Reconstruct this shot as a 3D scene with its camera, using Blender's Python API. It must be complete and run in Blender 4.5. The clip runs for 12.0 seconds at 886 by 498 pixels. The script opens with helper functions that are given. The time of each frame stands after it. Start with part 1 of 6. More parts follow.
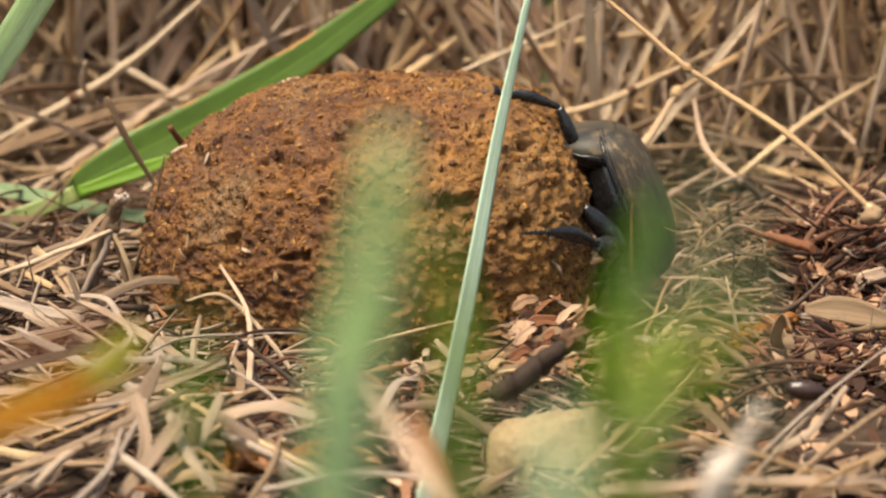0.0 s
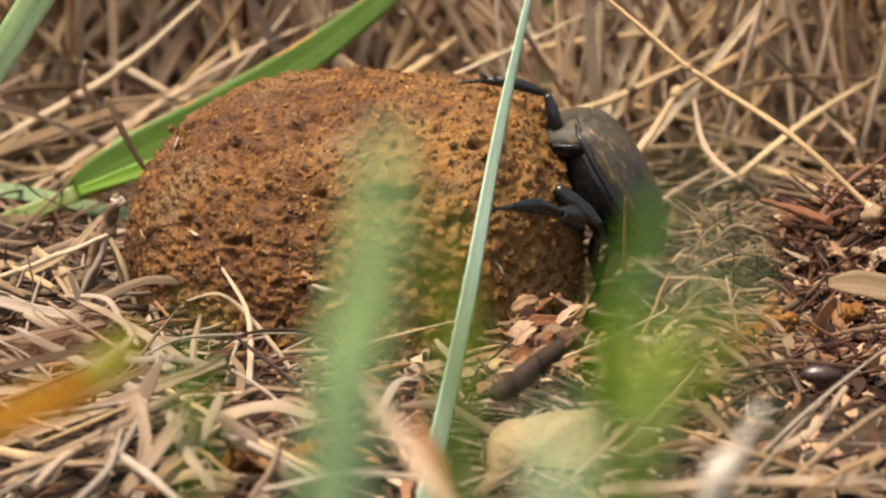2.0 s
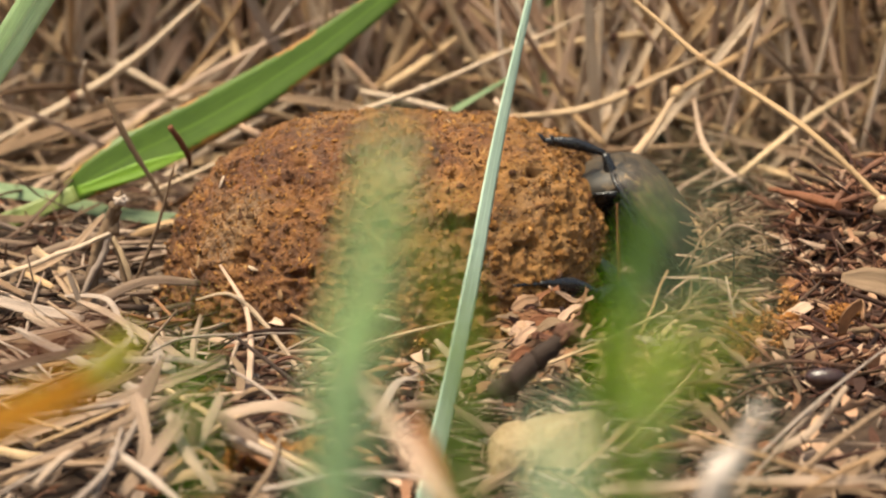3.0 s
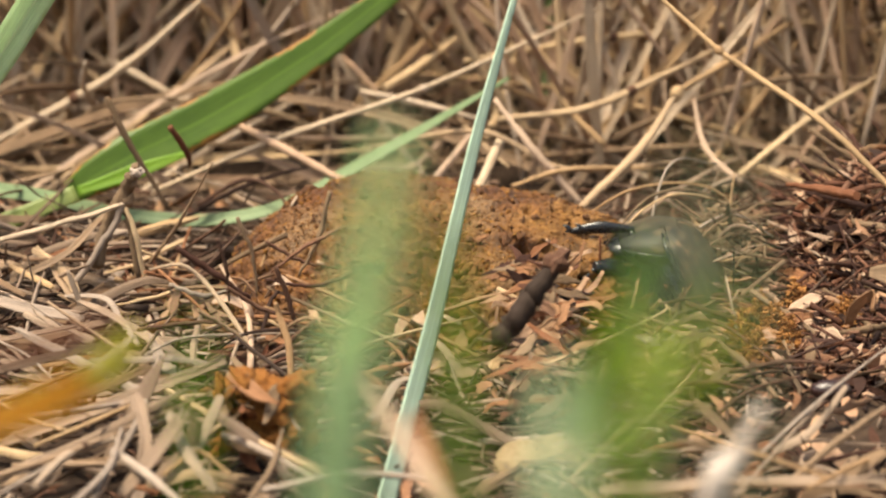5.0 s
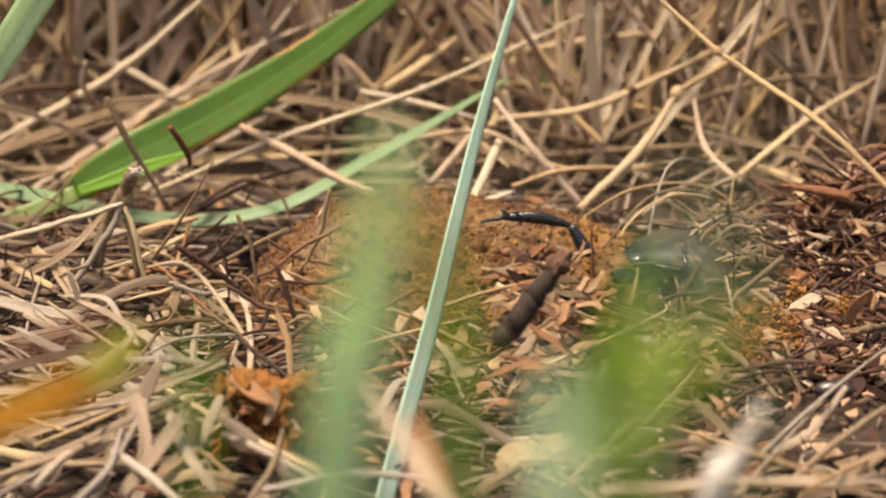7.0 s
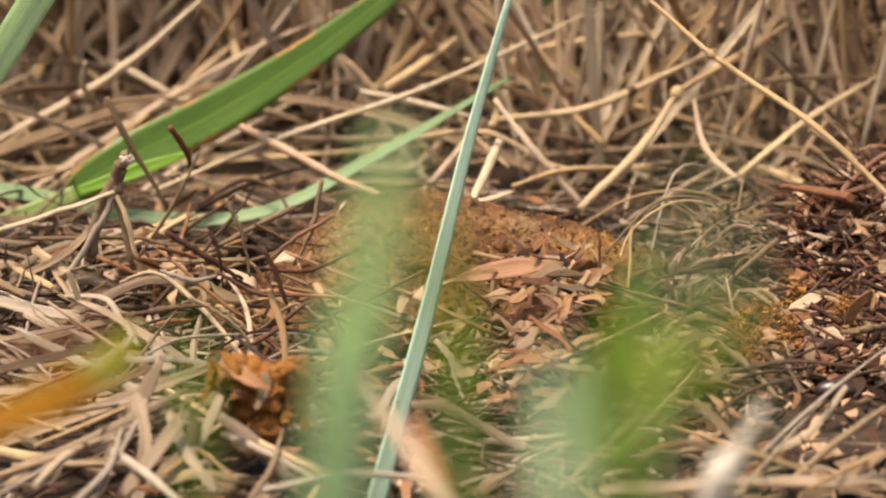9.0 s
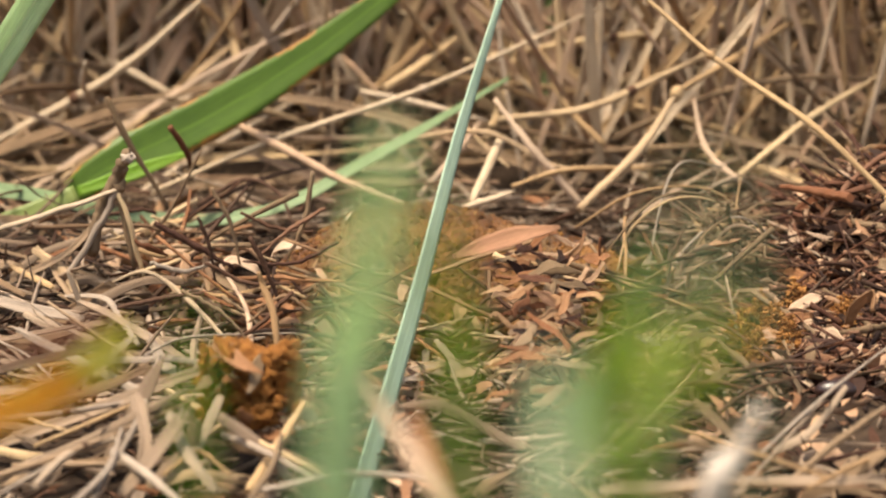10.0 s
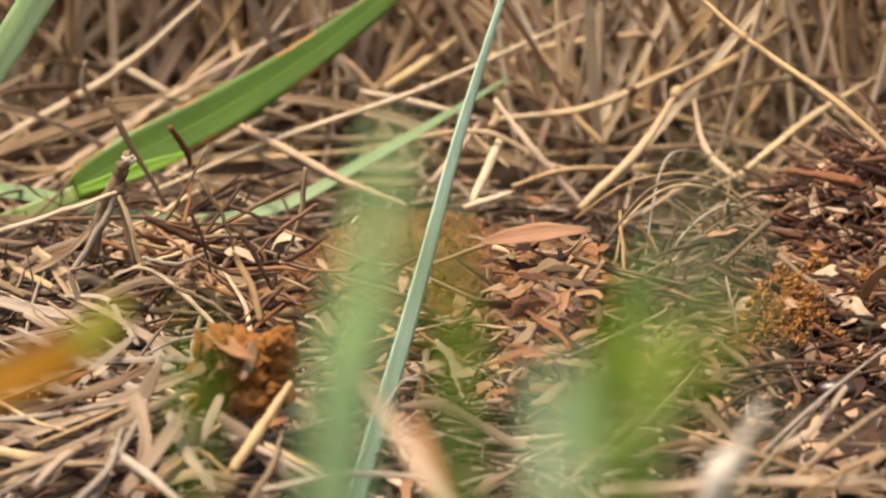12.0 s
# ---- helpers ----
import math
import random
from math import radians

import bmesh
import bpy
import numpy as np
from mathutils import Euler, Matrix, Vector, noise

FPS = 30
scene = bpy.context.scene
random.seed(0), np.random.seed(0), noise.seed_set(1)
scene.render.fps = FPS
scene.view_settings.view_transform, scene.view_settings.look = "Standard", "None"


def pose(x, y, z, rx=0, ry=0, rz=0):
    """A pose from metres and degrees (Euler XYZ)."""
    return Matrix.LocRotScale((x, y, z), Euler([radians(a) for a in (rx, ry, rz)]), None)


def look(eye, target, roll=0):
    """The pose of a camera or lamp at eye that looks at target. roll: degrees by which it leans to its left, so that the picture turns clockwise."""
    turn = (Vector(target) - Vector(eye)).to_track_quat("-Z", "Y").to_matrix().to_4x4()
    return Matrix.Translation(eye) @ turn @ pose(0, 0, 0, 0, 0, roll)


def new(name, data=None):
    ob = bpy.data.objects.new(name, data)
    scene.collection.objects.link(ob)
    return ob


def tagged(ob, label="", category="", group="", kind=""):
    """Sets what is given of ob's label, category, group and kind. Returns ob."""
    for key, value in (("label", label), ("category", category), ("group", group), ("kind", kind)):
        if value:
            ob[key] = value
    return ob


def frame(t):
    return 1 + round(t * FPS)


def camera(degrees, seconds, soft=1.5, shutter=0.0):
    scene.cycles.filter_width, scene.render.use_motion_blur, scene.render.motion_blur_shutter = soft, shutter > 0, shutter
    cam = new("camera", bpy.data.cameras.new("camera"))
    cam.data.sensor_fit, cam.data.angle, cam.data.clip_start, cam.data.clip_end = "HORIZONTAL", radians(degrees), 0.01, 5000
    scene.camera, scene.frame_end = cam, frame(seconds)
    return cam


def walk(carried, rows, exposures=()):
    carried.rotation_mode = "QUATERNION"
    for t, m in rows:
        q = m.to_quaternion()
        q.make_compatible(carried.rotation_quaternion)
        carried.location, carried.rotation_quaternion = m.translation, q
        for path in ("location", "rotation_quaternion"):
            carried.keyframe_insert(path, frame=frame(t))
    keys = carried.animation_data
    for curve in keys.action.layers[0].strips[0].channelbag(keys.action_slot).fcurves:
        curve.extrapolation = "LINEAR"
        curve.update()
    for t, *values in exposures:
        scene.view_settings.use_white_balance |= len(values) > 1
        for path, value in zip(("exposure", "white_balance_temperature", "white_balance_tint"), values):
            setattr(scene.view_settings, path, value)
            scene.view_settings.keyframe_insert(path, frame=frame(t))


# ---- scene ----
# Lengths below are written in millimetres and turned into metres by MM.
MM = 0.001
CAM_EYE, CAM_AIM = (0, -0.40752, 0.10561), (0, 0, 0.004)
cam = camera(10.88, 12.0, soft=2.15, shutter=0.5)
cam.data.dof.use_dof = True
cam.data.dof.focus_distance = 0.402
cam.data.dof.aperture_fstop = 49.0
walk(cam, [(0.0, look(CAM_EYE, CAM_AIM)), (12.0, look(CAM_EYE, CAM_AIM))],
     exposures=[(0.0, 1.53, 7620, 4), (12.0, 1.53, 7620, 4)])

# ---- daylight: a bright, hazy sky with a broad, veiled sun ----
world = bpy.data.worlds.new("sky")
scene.world = world
world.use_nodes = True
sky = world.node_tree.nodes.new("ShaderNodeTexSky")
sky.sky_type = "NISHITA"
sky.sun_disc = False
sky.sun_elevation, sky.sun_rotation = radians(68.6), radians(-126)
sky.air_density, sky.dust_density, sky.ozone_density = 1.0, 4.0, 1.0
world.node_tree.nodes["Background"].inputs["Strength"].default_value = 0.102
world.node_tree.links.new(sky.outputs["Color"], world.node_tree.nodes["Background"].inputs["Color"])
sun = new("sun", bpy.data.lights.new("sun", "SUN"))
sun.data.energy, sun.data.angle, sun.data.color = 2.4, radians(20), (1.0, 0.95, 0.88)
sun.matrix_world = look((-0.30, -0.22, 0.95), (0, 0, 0))


# ---- materials ----
class Nodes:
    """A small builder for one node material."""

    def __init__(self, name):
        self.m = bpy.data.materials.new(name)
        self.m.use_nodes = True
        self.t = self.m.node_tree
        self.b = self.t.nodes["Principled BSDF"]
        self.co = self.add("ShaderNodeTexCoord")

    def add(self, kind, **values):
        n = self.t.nodes.new(kind)
        for k, v in values.items():
            if k in n.inputs:
                n.inputs[k].default_value = v
        return n

    def link(self, a, b):
        self.t.links.new(a, b)

    def noise(self, scale, detail=4.0, rough=0.6, source=None, distortion=0.0):
        n = self.add("ShaderNodeTexNoise", Scale=scale, Detail=detail, Roughness=rough, Distortion=distortion)
        self.link(source or self.co.outputs["Object"], n.inputs["Vector"])
        return n.outputs["Fac"]

    def stretched(self, sx, sy, sz, out="UV"):
        n = self.add("ShaderNodeMapping")
        n.inputs["Scale"].default_value = (sx, sy, sz)
        self.link(self.co.outputs[out], n.inputs["Vector"])
        return n.outputs["Vector"]

    def ramp(self, fac, stops):
        n = self.add("ShaderNodeValToRGB")
        e = n.color_ramp.elements
        while len(e) < len(stops):
            e.new(0.5)
        for k, (p, c) in enumerate(stops):
            e[k].position, e[k].color = p, (*c, 1)
        self.link(fac, n.inputs["Fac"])
        return n.outputs["Color"]

    def mix(self, fac, a, b, how="MIX"):
        n = self.add("ShaderNodeMixRGB")
        n.blend_type = how
        for v, k in ((fac, 0), (a, 1), (b, 2)):
            if isinstance(v, (int, float)):
                n.inputs[k].default_value = v
            elif isinstance(v, tuple):
                n.inputs[k].default_value = (*v, 1)
            else:
                self.link(v, n.inputs[k])
        return n.outputs["Color"]

    def math(self, how, a, b=0.0):
        n = self.add("ShaderNodeMath")
        n.operation = how
        for v, k in ((a, 0), (b, 1)):
            if isinstance(v, (int, float)):
                n.inputs[k].default_value = v
            else:
                self.link(v, n.inputs[k])
        return n.outputs[0]

    def random(self, island=False):
        if island:
            return self.add("ShaderNodeNewGeometry").outputs["Random Per Island"]
        return self.add("ShaderNodeObjectInfo").outputs["Random"]

    def bump(self, height, strength, distance):
        n = self.add("ShaderNodeBump", Strength=strength, Distance=distance)
        self.link(height, n.inputs["Height"])
        self.link(n.outputs["Normal"], self.b.inputs["Normal"])

    def done(self, color, rough=0.7, spec=0.3, **more):
        if isinstance(color, tuple):
            self.b.inputs["Base Color"].default_value = (*color, 1)
        else:
            self.link(color, self.b.inputs["Base Color"])
        if isinstance(rough, (int, float)):
            self.b.inputs["Roughness"].default_value = rough
        else:
            self.link(rough, self.b.inputs["Roughness"])
        self.b.inputs["Specular IOR Level"].default_value = spec
        for k, v in more.items():
            self.b.inputs[k.replace("_", " ")].default_value = v
        return self.m


def straw_material(name, tones, island=False, rough=0.72, fleck=0.4):
    """Dry stalk: tone by piece, streaks along the length, dark flecks and mould spots."""
    n = Nodes(name)
    base = n.ramp(n.random(island), tones)
    if island:
        streak = n.noise(900, 3)
    else:
        streak = n.noise(1.0, 4, 0.7, n.stretched(9, 0.12, 1))
    col = n.mix(1.0, base, n.ramp(streak, [(0.3, (0.6, 0.57, 0.53)), (0.68, (1.0, 1.0, 1.0))]), "MULTIPLY")
    spot = n.ramp(n.noise(330, 5, 0.7), [(0.56, (0, 0, 0)), (0.72, (1, 1, 1))])
    col = n.mix(n.math("MULTIPLY", spot, fleck), col, (0.06, 0.035, 0.022))
    n.bump(streak, 0.7, 0.00025)
    return n.done(col, rough, 0.18)


def leaf_material(name, light, dark, edge=None, veins=16, rough=0.42, through_light=0.25, island=False):
    """Grass blade: parallel veins, a pale midrib, a worn and discoloured margin."""
    n = Nodes(name)
    sep = n.add("ShaderNodeSeparateXYZ")
    n.link(n.co.outputs["UV"], sep.inputs[0])
    u = sep.outputs["X"]
    vein = n.math("SINE", n.math("MULTIPLY", u, veins * 6.283))
    patch = n.noise(120, 4, 0.6)
    fine = n.noise(1.0, 3, 0.6, n.stretched(30, 0.3, 1))
    col = n.mix(n.ramp(patch, [(0.3, (0, 0, 0)), (0.7, (1, 1, 1))]), dark, light)
    col = n.mix(n.math("MULTIPLY", n.math("ADD", n.math("MULTIPLY", vein, 0.5), 0.5), 0.3), col, light)
    col = n.mix(0.5, col, n.ramp(fine, [(0.3, (0.6,) * 3), (0.7, (1.15,) * 3)]), "MULTIPLY")
    rib = n.ramp(n.math("ABSOLUTE", n.math("SUBTRACT", u, 0.5)), [(0.0, (1, 1, 1)), (0.05, (0, 0, 0))])
    col = n.mix(n.math("MULTIPLY", rib, 0.45), col, tuple(min(1, c * 1.5) for c in light))
    if edge:
        away = n.math("ABSOLUTE", n.math("SUBTRACT", u, 0.5))
        worn = n.math("ADD", away, n.math("MULTIPLY", n.math("SUBTRACT", n.noise(260, 4, 0.7), 0.5), 0.5))
        col = n.mix(n.ramp(worn, [(0.455, (0, 0, 0)), (0.50, (1, 1, 1))]), col, edge)
    n.bump(vein, 0.25, 0.00008)
    n.b.inputs["Transmission Weight"].default_value = 0.0
    m = n.done(col, rough, 0.4)
    thin = n.add("ShaderNodeBsdfTranslucent")
    n.link(col, thin.inputs["Color"])
    both = n.add("ShaderNodeMixShader")
    both.inputs[0].default_value = through_light
    n.link(n.b.outputs[0], both.inputs[1])
    n.link(thin.outputs[0], both.inputs[2])
    n.link(both.outputs[0], n.t.nodes["Material Output"].inputs["Surface"])
    return m


def earth_material(name, stops, scale, grain, height, rough=0.9):
    n = Nodes(name)
    big, small = n.noise(scale, 6, 0.65), n.noise(grain, 5, 0.7)
    col = n.ramp(n.math("ADD", n.math("MULTIPLY", big, 0.55), n.math("MULTIPLY", small, 0.45)), stops)
    n.bump(small, 0.8, height)
    return n.done(col, rough, 0.25)


def dung_material():
    """Fibrous dung: rust, ochre and olive patches, damp glints and painted sheen, crumbs in the relief."""
    n = Nodes("fibrous dung")
    big = n.noise(70, 4, 0.6)
    mid = n.noise(300, 5, 0.65, distortion=0.6)
    fine = n.noise(1300, 5, 0.75, distortion=0.8)
    grit = n.noise(4200, 3, 0.7)
    col = n.ramp(mid, [(0.30, (0.045, 0.017, 0.006)), (0.42, (0.120, 0.044, 0.012)), (0.55, (0.200, 0.080, 0.019)),
                       (0.76, (0.33, 0.155, 0.040))])
    col = n.mix(n.ramp(big, [(0.52, (0, 0, 0)), (0.68, (0.45,) * 3)]), col, (0.13, 0.085, 0.024))
    # wet smears, greyed and lightened so their colour carries the sky's highlight
    smear_sheen = n.ramp(n.noise(115, 3, 0.5, distortion=0.4), [(0.54, (0, 0, 0)), (0.66, (0.55,) * 3)])
    col = n.mix(smear_sheen, col, (0.225, 0.137, 0.07))
    soak = n.ramp(n.noise(52, 2, 0.5), [(0.34, (0.60, 0.50, 0.46)), (0.52, (1, 1, 1))])
    col = n.mix(1.0, col, soak, "MULTIPLY")
    sep = n.add("ShaderNodeSeparateXYZ")
    n.link(n.co.outputs["Object"], sep.inputs[0])
    fresh = n.math("ADD", n.math("MULTIPLY", sep.outputs["X"], 60), n.math("MULTIPLY", n.math("SUBTRACT", n.noise(160, 4, 0.6), 0.5), 1.6))
    fresh = n.ramp(fresh, [(0.45, (0, 0, 0)), (0.95, (0.6,) * 3)])
    col = n.mix(fresh, col, (0.32, 0.15, 0.034))
    low = n.math("SUBTRACT", n.math("MULTIPLY", n.math("SUBTRACT", n.noise(140, 4, 0.6), 0.5), 1.3), n.math("MULTIPLY", sep.outputs["Z"], 75))
    col = n.mix(n.ramp(low, [(0.05, (0, 0, 0)), (0.6, (0.6,) * 3)]), col, (0.25, 0.155, 0.062))
    col = n.mix(0.75, col, n.ramp(fine, [(0.30, (0.38, 0.32, 0.28)), (0.50, (0.98,) * 3), (0.70, (1.45, 1.35, 1.2))]), "MULTIPLY")
    col = n.mix(0.5, col, n.ramp(grit, [(0.32, (0.45,) * 3), (0.55, (1.0,) * 3), (0.72, (1.5, 1.4, 1.2))]), "MULTIPLY")
    relief = n.math("ADD", n.math("ADD", fine, n.math("MULTIPLY", mid, 0.8)), n.math("MULTIPLY", grit, 0.35))
    n.bump(relief, 1.0, 0.00042)
    wet = n.mix(smear_sheen, n.ramp(n.noise(210, 3, 0.5), [(0.40, (0.46,) * 3), (0.60, (0.85,) * 3)]), (0.42, 0.42, 0.42))
    return n.done(col, wet, 0.45)


def chitin_material(name, color, rough, dust):
    """Beetle shell: near-black, with scratches, dust and dried soil caught in lines along it."""
    n = Nodes(name)
    dirt = n.ramp(n.noise(1.0, 6, 0.75, n.stretched(2100, 2100, 800, "Object")), [(0.5, (0, 0, 0)), (0.70, (1, 1, 1))])
    film = n.noise(170, 4, 0.6)
    caked = n.ramp(film, [(0.40, (0, 0, 0)), (0.62, (1, 1, 1))])
    col = n.mix(n.math("MULTIPLY", n.math("MULTIPLY", dirt, caked), dust), color, (0.25, 0.165, 0.085))
    col = n.mix(n.math("MULTIPLY", caked, dust * 0.22), col, (0.17, 0.115, 0.066))
    r = n.ramp(n.math("ADD", n.math("MULTIPLY", film, 0.5), n.math("MULTIPLY", dirt, 0.5)),
               [(0.2, (rough,) * 3), (0.7, (rough + 0.3,) * 3)])
    n.bump(n.noise(1.0, 4, 0.7, n.stretched(2600, 2600, 700, "Object")), 0.4, 0.0001)
    return n.done(col, r, 0.5 - 0.2 * dust)


TAN = [(0.0, (0.36, 0.215, 0.112)), (0.35, (0.50, 0.325, 0.178)), (0.7, (0.62, 0.44, 0.265)), (1.0, (0.46, 0.315, 0.20))]
PALE = [(0.0, (0.46, 0.325, 0.215)), (0.5, (0.60, 0.455, 0.325)), (1.0, (0.55, 0.42, 0.325))]
BARK = [(0.0, (0.17, 0.108, 0.064)), (1.0, (0.26, 0.172, 0.108))]
CHAR = [(0.0, (0.022, 0.014, 0.010)), (1.0, (0.040, 0.025, 0.018))]
GREY = [(0.0, (0.27, 0.205, 0.16)), (0.5, (0.43, 0.34, 0.275)), (1.0, (0.33, 0.25, 0.20))]
# dark bark; kept this low so scattered bits also read as shaded gaps
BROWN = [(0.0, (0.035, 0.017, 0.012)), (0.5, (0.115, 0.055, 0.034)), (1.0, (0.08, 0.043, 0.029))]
RUST = [(0.0, (0.12, 0.042, 0.021)), (0.3, (0.22, 0.085, 0.040)), (0.6, (0.31, 0.145, 0.072)), (0.85, (0.40, 0.25, 0.145)), (1.0, (0.09, 0.04, 0.025))]
MIXED = [(0.0, (0.03, 0.016, 0.011)), (0.2, (0.12, 0.065, 0.038)), (0.42, (0.44, 0.28, 0.165)), (0.8, (0.64, 0.47, 0.30)),
         (1.0, (0.46, 0.31, 0.21))]
FLOOR = [(0.0, (0.03, 0.018, 0.013)), (0.35, (0.13, 0.080, 0.055)), (0.62, (0.29, 0.198, 0.143)), (0.88, (0.44, 0.33, 0.25)),
         (1.0, (0.25, 0.185, 0.148))]
HEAPED = [(0.0, (0.018, 0.009, 0.007)), (0.35, (0.062, 0.026, 0.016)), (0.58, (0.19, 0.08, 0.042)), (0.8, (0.38, 0.21, 0.125)),
          (1.0, (0.50, 0.36, 0.26))]
LEAFY = [(0.0, (0.40, 0.215, 0.125)), (0.5, (0.52, 0.33, 0.215)), (1.0, (0.46, 0.27, 0.16))]
ASH = [(0.0, (0.17, 0.112, 0.078)), (0.35, (0.31, 0.217, 0.155)), (0.7, (0.44, 0.325, 0.24)), (1.0, (0.25, 0.168, 0.118))]
REDTWIG = [(0.0, (0.020, 0.009, 0.007)), (0.45, (0.070, 0.028, 0.018)), (0.8, (0.155, 0.066, 0.040)), (1.0, (0.26, 0.14, 0.09))]
BLUSH = [(0.0, (0.48, 0.315, 0.215)), (0.5, (0.58, 0.41, 0.30)), (1.0, (0.42, 0.255, 0.165))]
WHITE = [(0.0, (0.60, 0.50, 0.44)), (1.0, (0.66, 0.56, 0.50))]
M = {
    "heap_stuff": straw_material("heaped leaf bits", HEAPED, island=True, rough=0.75), "blush": straw_material("pinkish dry leaf", BLUSH),
    "ash": straw_material("pinkish grey straw", ASH, fleck=0.3), "red_twigs": straw_material("reddish twig bits", REDTWIG, island=True, rough=0.7),
    "umber": straw_material("brown weathered straw", [(0.0, (0.15, 0.088, 0.052)), (0.5, (0.29, 0.185, 0.112)), (1.0, (0.37, 0.25, 0.165))]),
    "red_twig": straw_material("reddish twig bark", REDTWIG, rough=0.7),
    "white": straw_material("bleached stalk", WHITE, island=True, fleck=0.0),
    "chartreuse": leaf_material("bright yellow-green blade", (0.48, 0.58, 0.06), (0.38, 0.48, 0.04), None, 9, through_light=0.6),
    "floor": straw_material("weathered straw bits", FLOOR, island=True),
    "tan": straw_material("tan straw", TAN), "pale": straw_material("pale straw", PALE),
    "grey": straw_material("weathered straw", GREY), "brown": straw_material("dark twig bark", BROWN, rough=0.75),
    "bark": straw_material("twig bark", BARK, rough=0.75), "char": straw_material("charred stick", CHAR, rough=0.8),
    "rust": straw_material("rust leaflet", RUST, rough=0.6), "stuff": straw_material("mixed straw", MIXED, island=True),
    "rust_stuff": straw_material("mixed leaflets", RUST, island=True, rough=0.65),
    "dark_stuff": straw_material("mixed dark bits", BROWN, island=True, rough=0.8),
    "green": leaf_material("broad green blade", (0.098, 0.170, 0.020), (0.058, 0.112, 0.012), (0.34, 0.15, 0.035), 14),
    "sage": leaf_material("sage green blade", (0.44, 0.56, 0.43), (0.36, 0.48, 0.35), None, 9),
    "mint": leaf_material("pale green blade", (0.67, 0.81, 0.53), (0.59, 0.73, 0.45), None, 9, through_light=0.6),
    "lime": leaf_material("yellow-green blade", (0.44, 0.55, 0.17), (0.36, 0.48, 0.13), None, 9, through_light=0.6),
    "olive": leaf_material("dull green blade", (0.27, 0.35, 0.19), (0.19, 0.27, 0.125), None, 9, through_light=0.4),
    "sheath": leaf_material("yellow-green sheath", (0.26, 0.31, 0.10), (0.19, 0.24, 0.06), None, 9),
    "fresh": leaf_material("fresh green blade", (0.27, 0.46, 0.05), (0.20, 0.38, 0.035), None, 9, through_light=0.5),
    "deep": leaf_material("dark green blade", (0.15, 0.29, 0.06), (0.10, 0.21, 0.04), None, 9, through_light=0.5),
    "amber": leaf_material("withered amber blade", (0.62, 0.30, 0.035), (0.50, 0.20, 0.02), (0.42, 0.40, 0.07), 7, through_light=0.5),
    "soil": earth_material("dark humus", [(0.3, (0.012, 0.007, 0.005)), (0.5, (0.04, 0.023, 0.014)), (0.7, (0.095, 0.058, 0.034))], 90, 900, 0.0006),
    "stone": earth_material("yellow sandstone", [(0.34, (0.17, 0.105, 0.050)), (0.48, (0.35, 0.245, 0.130)), (0.66, (0.46, 0.35, 0.215))], 260, 1900, 0.0011),
    "orange_stuff": straw_material("orange dung bits", [(0.0, (0.11, 0.040, 0.012)), (0.5, (0.29, 0.115, 0.030)), (1.0, (0.46, 0.22, 0.07))], island=True, fleck=0.15),
    "russet": straw_material("russet dry leaf", [(0.0, (0.30, 0.150, 0.090)), (1.0, (0.36, 0.190, 0.118))], fleck=0.25),
    "leafy": straw_material("tan-rust dry leaf", LEAFY, fleck=0.2),
    "crumb": earth_material("orange dung crumbs", [(0.3, (0.085, 0.028, 0.008)), (0.48, (0.29, 0.108, 0.024)), (0.72, (0.48, 0.215, 0.058))], 700, 2600, 0.0009),
    "yellowed": leaf_material("yellowed blade", (0.52, 0.50, 0.09), (0.45, 0.36, 0.06), None, 7, through_light=0.5),
    "dung": dung_material(),
    "neck": chitin_material("dull black shield", (0.012, 0.012, 0.012), 0.58, 0.6),
    "seed": chitin_material("glossy brown seed", (0.022, 0.008, 0.007), 0.25, 0.12),
    "elytron": chitin_material("dusty wing case", (0.018, 0.017, 0.015), 0.50, 1.0),
    "black": chitin_material("black chitin", (0.007, 0.007, 0.008), 0.22, 0.08),
}


# ---- mesh makers ----
def spline(points, count):
    """Points evenly along a smooth curve through the given ones."""
    p = [Vector(q) for q in points]
    if len(p) == 2:
        return [p[0].lerp(p[1], k / count) for k in range(count + 1)]
    out = []
    for k in range(count + 1):
        f = k / count * (len(p) - 1)
        i = min(int(f), len(p) - 2)
        f -= i
        a, b = p[i], p[i + 1]
        ta = (b - p[i - 1]) * 0.5 if i else (b - a)
        tb = (p[i + 2] - a) * 0.5 if i + 2 < len(p) else (b - a)
        out.append(a * (2 * f**3 - 3 * f**2 + 1) + ta * (f**3 - 2 * f**2 + f) + b * (3 * f**2 - 2 * f**3) + tb * (f**3 - f**2))
    return out


def frames_along(line, face=None):
    """For each point of a line: the way on, a side and an up across it."""
    out = []
    up = Vector(face) if face else Vector((0.03, -1, 0.25))
    for k in range(len(line)):
        w = (line[min(k + 1, len(line) - 1)] - line[max(k - 1, 0)]).normalized()
        u = up - w * up.dot(w)
        u = u.normalized() if u.length > 1e-6 else w.orthogonal().normalized()
        up = u
        out.append((w, w.cross(u), u))
    return out


